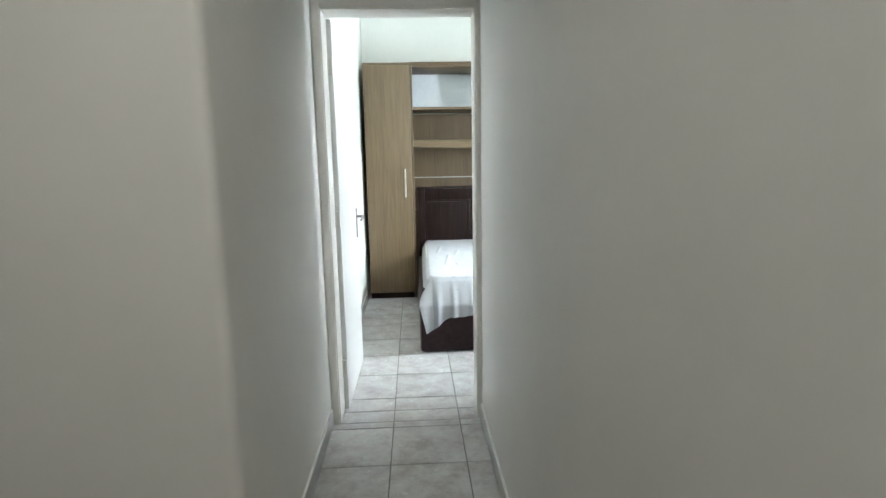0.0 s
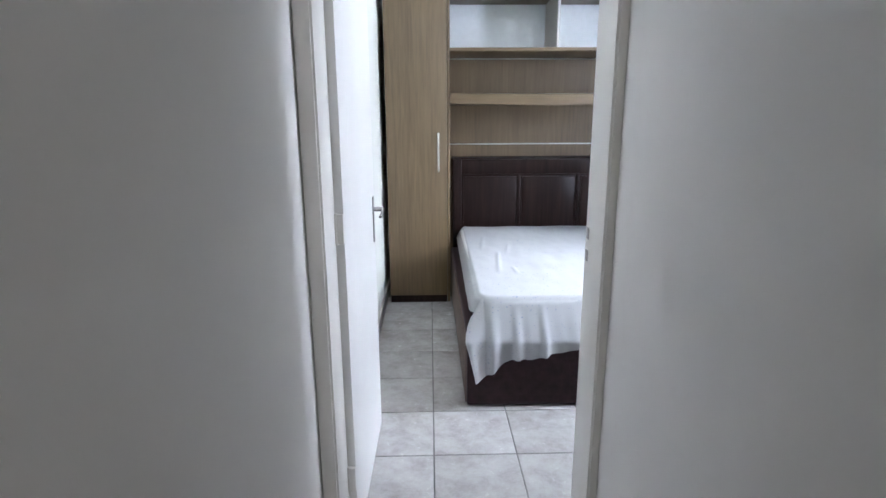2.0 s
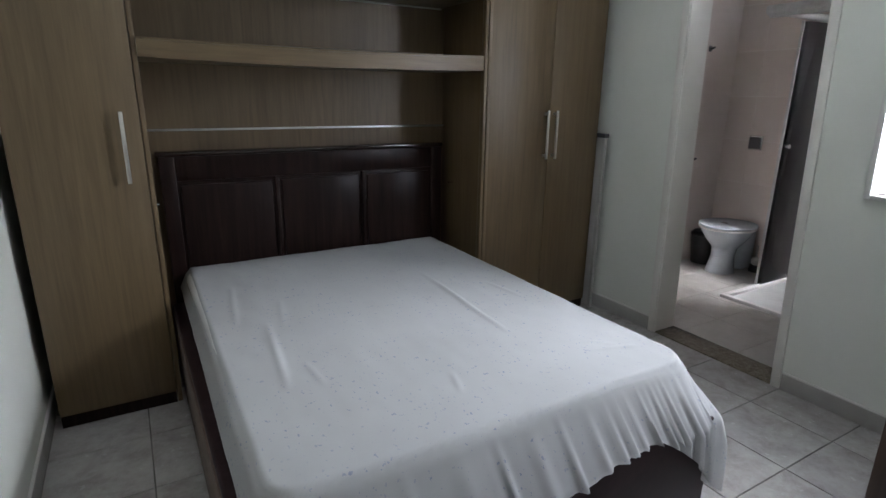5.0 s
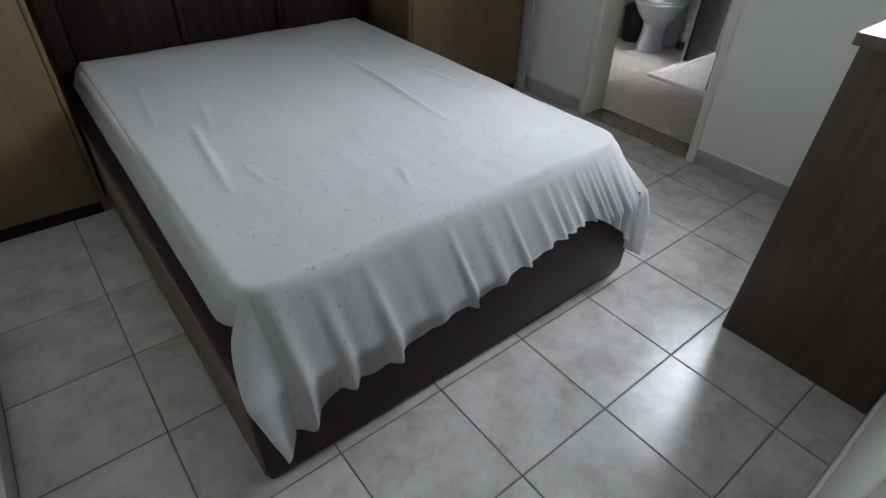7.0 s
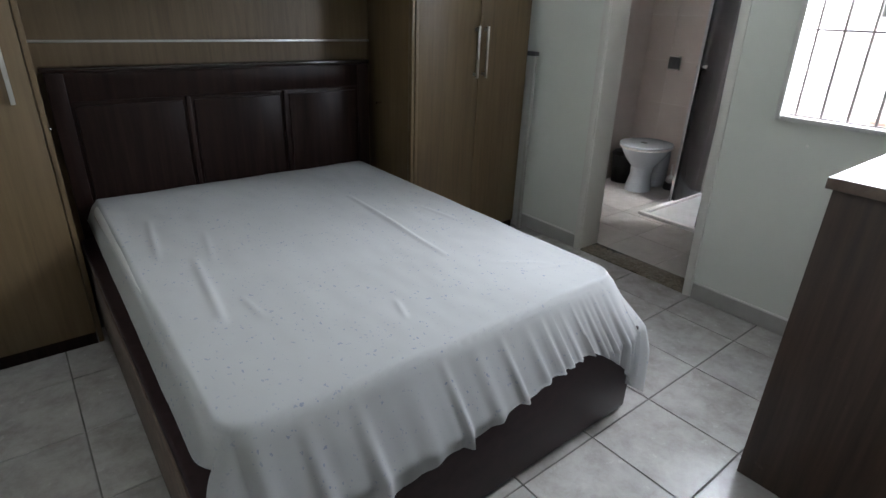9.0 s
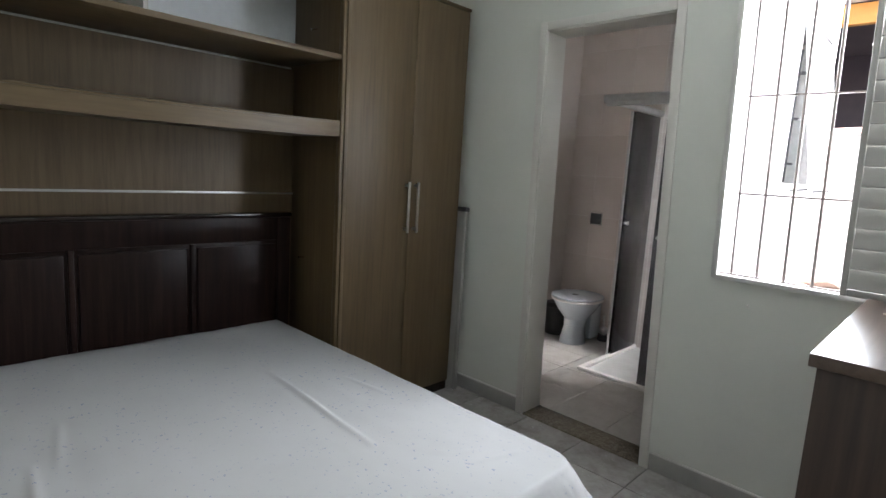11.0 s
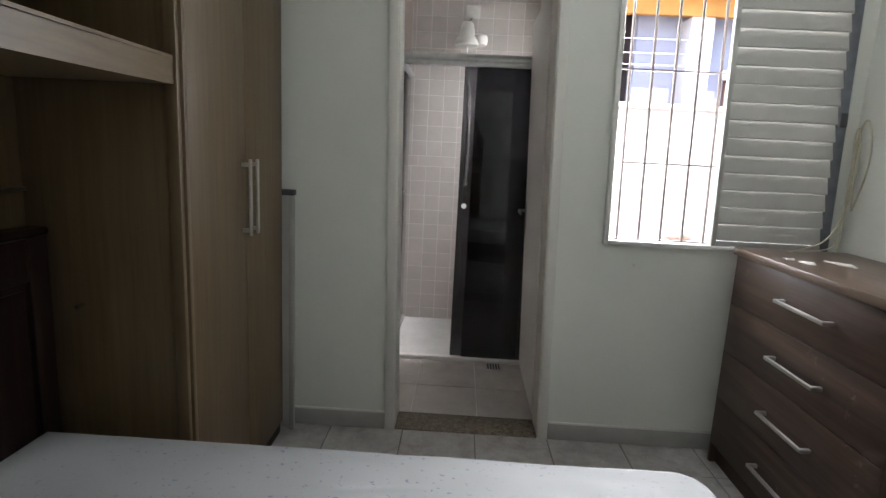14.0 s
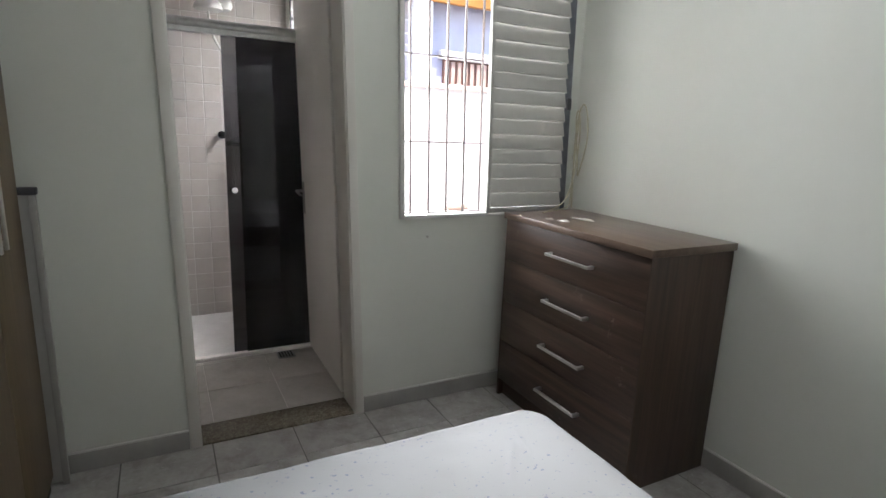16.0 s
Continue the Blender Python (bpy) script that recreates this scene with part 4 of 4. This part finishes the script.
def sheet():
    """A sheet over the mattress that hangs long in front and short at the sides, with folds and wrinkles."""
    x0, x1, y0, y1, top, r = 0.066, 1.430, 4.110, 5.875, 0.520, 0.014
    bm = bmesh.new()
    left, right = 0.085, 0.20
    us = [-left + (x1 - x0 + left + right) * k / 250 for k in range(251)]
    nv = 230
    rows = []
    for k in range(nv + 1):
        row = []
        for u in us:
            uu = min(max(u, 0), x1 - x0)
            front = top - 0.018 - hem(uu + x0) + 0.02 * noise.noise((u * 9, 0.3, 0)) * (0.4 + 0.6 * (u > 0.1))
            # v: from the hem in front to the head end
            v = -front + (y1 - y0 + front) * k / nv
            du = -u if u < 0 else (u - (x1 - x0) if u > x1 - x0 else 0.0)
            dv = -v if v < 0 else 0.0
            sx = -1 if u < 0 else 1
            if du == 0 and dv == 0:
                d, ax, ay = 0.0, 0.0, 0.0
            else:
                d = math.hypot(du, dv) if dv > 0 else du
                n = math.hypot(du, dv)
                ax, ay = sx * du / n, -dv / n
            cx, cy = x0 + uu, y0 + max(v, 0.0)
            cx += 0.022 * (max(v, 0.0) / (y1 - y0)) * (1 - uu / (x1 - x0))
            # rounded corners in plan
            ex, ey = min(uu, x1 - x0 - uu), max(v, 0.0)
            q = 0.085
            if ex < q and ey < q:
                h = math.hypot(q - ex, q - ey)
                m = max(q - ex, q - ey)
                s = m / h if h > 1e-6 else 1.0
                mx = q - (q - ex) * s
                my = q - (q - ey) * s
                cx += (mx - ex) * (1 if uu < (x1 - x0) / 2 else -1)
                cy += my - ey
            # roll over the edge, then hang
            edge = min(ex, ey) if d == 0 else 0.0
            z = top
            if d == 0 and edge < r:
                z -= 0.014 * (1 - edge / r) ** 2
            out = 0.0
            if d > 0:
                z -= 0.014
                roll = min(d, 0.024)
                reach = 0.128 * (dv / n) ** 2 + (0.066 if u < 0.7 else 0.012) * (du / n) ** 2 + (0.17 * min(1.0, d / 0.28) * du * dv / n ** 2 if u < 0.7 else 0.0)
                out = 0.010 * math.sin(min(1.0, d / 0.018) * math.pi / 2) + reach * min(1.0, max(0.0, d - 0.015) / 0.155)
                z -= max(0.0, d - roll * 0.45)
                s_along = u if dv > 0 else u + v
                dens = 1.0 + 1.6 * max(0.0, (uu - 0.9) / 0.5)
                gather = min(1.0, max(0.0, (uu - 0.85) / 0.2))
                w = (0.35 + 0.75 * gather) * noise.noise((s_along * 8 * dens + 3.1, 0.2, d * 0.8)) + (0.1 + 0.3 * gather) * noise.noise((s_along * 30 * dens, 4.0, d))
                w += 0.75 * sum(h * math.exp(-((s_along - c) / e) ** 2) for c, e, h in PLEATS) if dv > 0 else 0.0
                w = (abs(w) ** 0.8) * (1 if w > 0 else -0.35)
                g = min(1.0, d / 0.25)
                out += 0.044 * g * w * (0.3 + 0.7 * min(1.0, dv / 0.1)) + 0.008 * g
                if dv > 0 and du > 0:
                    out += 0.03 * g * min(1.0, dv / 0.12) * min(1.0, du / 0.06)
            p = Vector((cx + ax * out, cy + ay * out, z))
            if d == 0:
                for a, b, c, e, hh, ww in RIDGES:
                    A, B = Vector((a, b)), Vector((c, e))
                    t = max(0.0, min(1.0, (p.xy - A).dot(B - A) / (B - A).length_squared))
                    dist = (p.xy - A - (B - A) * t).length
                    p.z += 0.75 * hh * math.exp(-(dist / ww) ** 2) * math.sin(math.pi * (0.08 + 0.84 * t))
                p.z += 0.0035 * noise.noise((p.x * 5, p.y * 3.2, 1.0)) + 0.0016 * noise.noise((p.x * 16, p.y * 9, 2.0))
            row.append(bm.verts.new(p))
        rows.append(row)
    for a, b in zip(rows, rows[1:]):
        for k in range(len(us) - 1):
            bm.faces.new((a[k], a[k + 1], b[k + 1], b[k]))
    bmesh.ops.solidify(bm, geom=bm.faces[:], thickness=0.0012)
    return bm


sheet_ob = solid("bed_sheet", sheet(), CLOTH, "thin wrinkled white sheet with blue flecks on the bed", "bed sheet", smooth=80)

# ---- dresser ----
DX0, DX1, DY0, DY1, DH = 1.478, 2.395, 3.140, 3.597, 0.985
ds = thing("dresser", ((DX0 + DX1) / 2, (DY0 + DY1) / 2, 0), "dark walnut chest of drawers with bar handles", "dresser")
part("side_panel", boxes((DX0, DX0 + 0.018, DY0, DY1 - 0.002, 0.0, DH - 0.031), bev=0.001), WALV, ds)
part("side_panel", boxes((DX1 - 0.018, DX1, DY0, DY1 - 0.002, 0.0, DH - 0.031), bev=0.001), WALV, ds)
part("back_panel", boxes((DX0 + 0.019, DX1 - 0.019, DY0, DY0 + 0.006, 0.02, DH - 0.031)), WALV, ds, smooth=None)
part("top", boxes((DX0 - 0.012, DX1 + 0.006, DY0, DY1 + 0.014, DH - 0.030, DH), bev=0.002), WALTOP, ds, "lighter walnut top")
part("base_rail", boxes((DX0 + 0.019, DX1 - 0.019, DY1 - 0.05, DY1 - 0.03, 0.0, 0.085)), WALX, ds)
# black infill puts shade into the gaps round the drawers
part("gap_shade", boxes((DX0 + 0.019, DX1 - 0.019, DY0 + 0.01, DY1 - 0.03, 0.086, DH - 0.032)), BLACKP, ds, "black block giving the shade in the drawer gaps", smooth=None)
for z0 in (0.746, 0.528, 0.310, 0.092):
    z1 = z0 + 0.2155
    d = part("drawer", boxes((DX0 + 0.003, DX1 - 0.003, DY1 - 0.020, DY1 - 0.0015, z0, z1), bev=0.0022), WALX, ds)
    bm = boxes((1.760, 2.036, DY1 + 0.026, DY1 + 0.037, z0 + 0.098, z0 + 0.111), bev=0.002)
    for x in (1.767, 2.029):
        box(bm, x - 0.007, x + 0.007, DY1 - 0.0015, DY1 + 0.030, z0 + 0.098, z0 + 0.111)
    part("handle", bm, STEEL, d, "brushed steel bar handle")
for name, pts in (("paper_scrap", [(2.05, 3.49), (2.09, 3.475), (2.115, 3.50), (2.10, 3.525), (2.06, 3.52)]), ("paper_scrap", [(2.13, 3.52), (2.16, 3.505), (2.175, 3.535), (2.14, 3.545)]),
                  ("paper_scrap", [(2.03, 3.36), (2.08, 3.345), (2.135, 3.36), (2.15, 3.40), (2.11, 3.392), (2.06, 3.40)])):
    bm = bmesh.new()
    lo = [bm.verts.new((x, y, DH + 0.0006)) for x, y in pts]
    hi = [bm.verts.new((x, y, DH + 0.0022 + 0.003 * (k % 2))) for k, (x, y) in enumerate(pts)]
    bm.faces.new(lo[::-1])
    bm.faces.new(hi)
    for k in range(len(pts)):
        bm.faces.new((lo[k], lo[(k + 1) % len(pts)], hi[(k + 1) % len(pts)], hi[k]))
    solid(name, bm, PAPER, "torn white paper scrap on the dresser top", "paper", group="paper scraps")
cable = thing("loose_cable", (2.36, 3.160, DH), "coil of yellowed cable hanging beside the window", "cable")
tube("cable_coil", [(2.30, 3.45, DH + 0.004), (2.35, 3.30, DH + 0.02), (2.40, 3.200, DH + 0.10), (2.42, 3.160, 1.22), (2.42, 3.148, 1.40), (2.44, 3.156, 1.52), (2.455, 3.160, 1.46), (2.44, 3.144, 1.30), (2.42, 3.144, 1.16)], 0.0035, CABLE, cable)
tube("cable_loop", [(2.42, 3.144, 1.16), (2.38, 3.140, 1.28), (2.37, 3.140, 1.42), (2.41, 3.142, 1.55), (2.45, 3.146, 1.50), (2.46, 3.148, 1.30), (2.43, 3.160, 1.10), (2.40, 3.184, DH + 0.01)], 0.0035, CABLE, cable)
tube("cable_tail", [(2.33, 3.40, DH + 0.004), (2.38, 3.22, DH + 0.006), (2.43, 3.168, DH + 0.05), (2.45, 3.152, 1.2), (2.44, 3.146, 1.48)], 0.003, CABLE, cable)
shard = thing("clay_shard", (2.60, 3.78, WB), "broken pinkish clay shard on the window sill", "rubble")
bm = bmesh.new()
bmesh.ops.create_icosphere(bm, subdivisions=3, radius=0.05)
for v in bm.verts:
    v.co *= 1 + 0.5 * noise.noise(v.co * 22)
    v.co = Vector((2.60 + v.co.x * 0.7, 3.775 + v.co.y * 1.3, max(WB + 0.0045, WB + 0.022 + v.co.z * 0.55)))
part("shard", bm, CLAY, shard)
solid("mortar_scrap", boxes((2.575, 2.60, 3.90, 3.99, WB + 0.0045, WB + 0.012), bev=0.003), PAPER, "thin pale mortar scrap on the window sill", "rubble")
nail = rod(bmesh.new(), (EX, 3.993, 0.863), (EX - 0.012, 3.993, 0.861), 0.006, 10, 0.004)
solid("wall_plug", nail, PLASTIC, "small painted screw plug in the wall", "wall plug")

# ---- fill lamp added behind the camera to brighten the hall ----
LX, LY = -0.12, 0.12
lamp = thing("hall_fill_lamp", (LX, LY, H), "round white fill lamp added on the ceiling, out of view", "ceiling lamp")
part("base", rod(bmesh.new(), (LX, LY, H), (LX, LY, H - 0.03), 0.23, 32), PLASTIC, lamp)
part("shade", lathe([(0.22, H - 0.031), (0.22, H - 0.06), (0.18, H - 0.09), (0.03, H - 0.11)], 32, centre=(LX, LY)), BULB, lamp)


# ---- tiles ----
def tile_mesh(name, w, h, t, c, mat):
    """A slab in x and y with chamfered top edges, top at z = 0."""
    me = bpy.data.meshes.new(name)
    a, b, d = w / 2, h / 2, c
    v = [(-a, -b, -t), (a, -b, -t), (a, b, -t), (-a, b, -t), (-a, -b, -d), (a, -b, -d), (a, b, -d), (-a, b, -d), (-a + d, -b + d, 0), (a - d, -b + d, 0), (a - d, b - d, 0), (-a + d, b - d, 0)]
    f = [(8, 9, 10, 11)] + [(p, (p + 1) % 4, (p + 1) % 4 + 4, p + 4) for p in range(4)] + [(p + 4, (p + 1) % 4 + 4, (p + 1) % 4 + 8, p + 8) for p in range(4)]
    me.from_pydata(v, [], f)
    me.materials.append(mat)
    return me


MESHES = {}


def lay(parent, name, u0, v0, pu, pv, gap, area, mat, place, t=0.004, c=0.0012, shift=0.0):
    """Tiles on a grid with joints at u0, v0, cut to the area (u from, to, v from, to)."""
    ua, ub, va_, vb = area
    i0, i1 = math.floor((ua - u0) / pu), math.ceil((ub - u0) / pu)
    j0, j1 = math.floor((va_ - v0) / pv), math.ceil((vb - v0) / pv)
    rnd = random.Random(7)
    for i in range(i0, i1):
        for j in range(j0, j1):
            a, b = max(u0 + i * pu, ua), min(u0 + (i + 1) * pu, ub)
            p, q = max(v0 + j * pv, va_), min(v0 + (j + 1) * pv, vb)
            if b - a < 0.02 or q - p < 0.02:
                continue
            key = (name, mat.name, round(b - a, 3), round(q - p, 3))
            if key not in MESHES:
                MESHES[key] = tile_mesh(name, b - a - gap, q - p - gap, t, c, mat)
            ob = new(name, MESHES[key])
            ob.parent = parent
            ob.matrix_basis = place((a + b) / 2, (p + q) / 2) @ pose(0, 0, rnd.uniform(-0.0004, 0.0004), rnd.uniform(-0.05, 0.05), rnd.uniform(-0.05, 0.05), 0)


def on_floor(u, v):
    return pose(u, v, 0.0)


def on_east(u, v):
    return pose(BE - 0.008, u, v, 90, 0, -90)


def on_south(u, v):
    return pose(u, BS + 0.008, v, 90, 0, 180)


GU, GV, PITCH = -0.157, 3.281, 0.3435
lay(FLOOR, "tile", GU, GV, PITCH, PITCH + 0.0005, 0.0048, (WX, EX - 0.004, SY, 5.7), TILE, on_floor)
lay(FLOOR, "tile", GU, GV, PITCH, PITCH + 0.0005, 0.0048, (DL - 0.03, DR + 0.03, HY, SY), TILE, on_floor)
lay(FLOOR, "tile", GU, GV, PITCH, PITCH + 0.0005, 0.0048, (HL, HR, 0.0, HY), TILE, on_floor)
lay(BFLOOR, "tile", 2.66, 4.30, 0.34, 0.34, 0.003, (EO, SX - 0.02, BS, BN), BTILE, on_floor)
lay(BFLOOR, "tile", 2.66, 4.30, 0.34, 0.34, 0.003, (SX - 0.02, BE, SYB + 0.02, BN), BTILE, on_floor)
lay(ST["wall_bath_east"], "tile", BS, 1.203 - 0.1115 * 11, 0.1115, 0.1115, 0.004, (BS, SYB, 0.0, 1.203), GTILE, on_east, 0.003)
lay(ST["wall_bath_east"], "tile", BS, 1.280, 0.1115, 0.1115, 0.004, (BS, SYB, 1.280, 2.6), GTILE, on_east, 0.003)
lay(ST["wall_bath_east"], "border_tile", BS, 1.203, 0.28, 0.077, 0.003, (BS, SYB, 1.203, 1.280), GTILE, on_east, 0.003)
lay(ST["wall_bath_east"], "tile", SYB, 0.0, 0.25, 0.34, 0.002, (SYB, BN, 0.0, 2.6), BEIGETILE, on_east, 0.003)
lay(ST["wall_bath_south"], "tile", EO, 0.0, 0.2, 0.2, 0.004, (SX, BWX0, 0.0, 2.6), GTILE, on_south, 0.003)
lay(ST["wall_bath_south"], "tile", BWX0, 0.0, 0.2, 0.2, 0.004, (BWX0, BE - 0.01, 0.0, BWZ0), GTILE, on_south, 0.003)
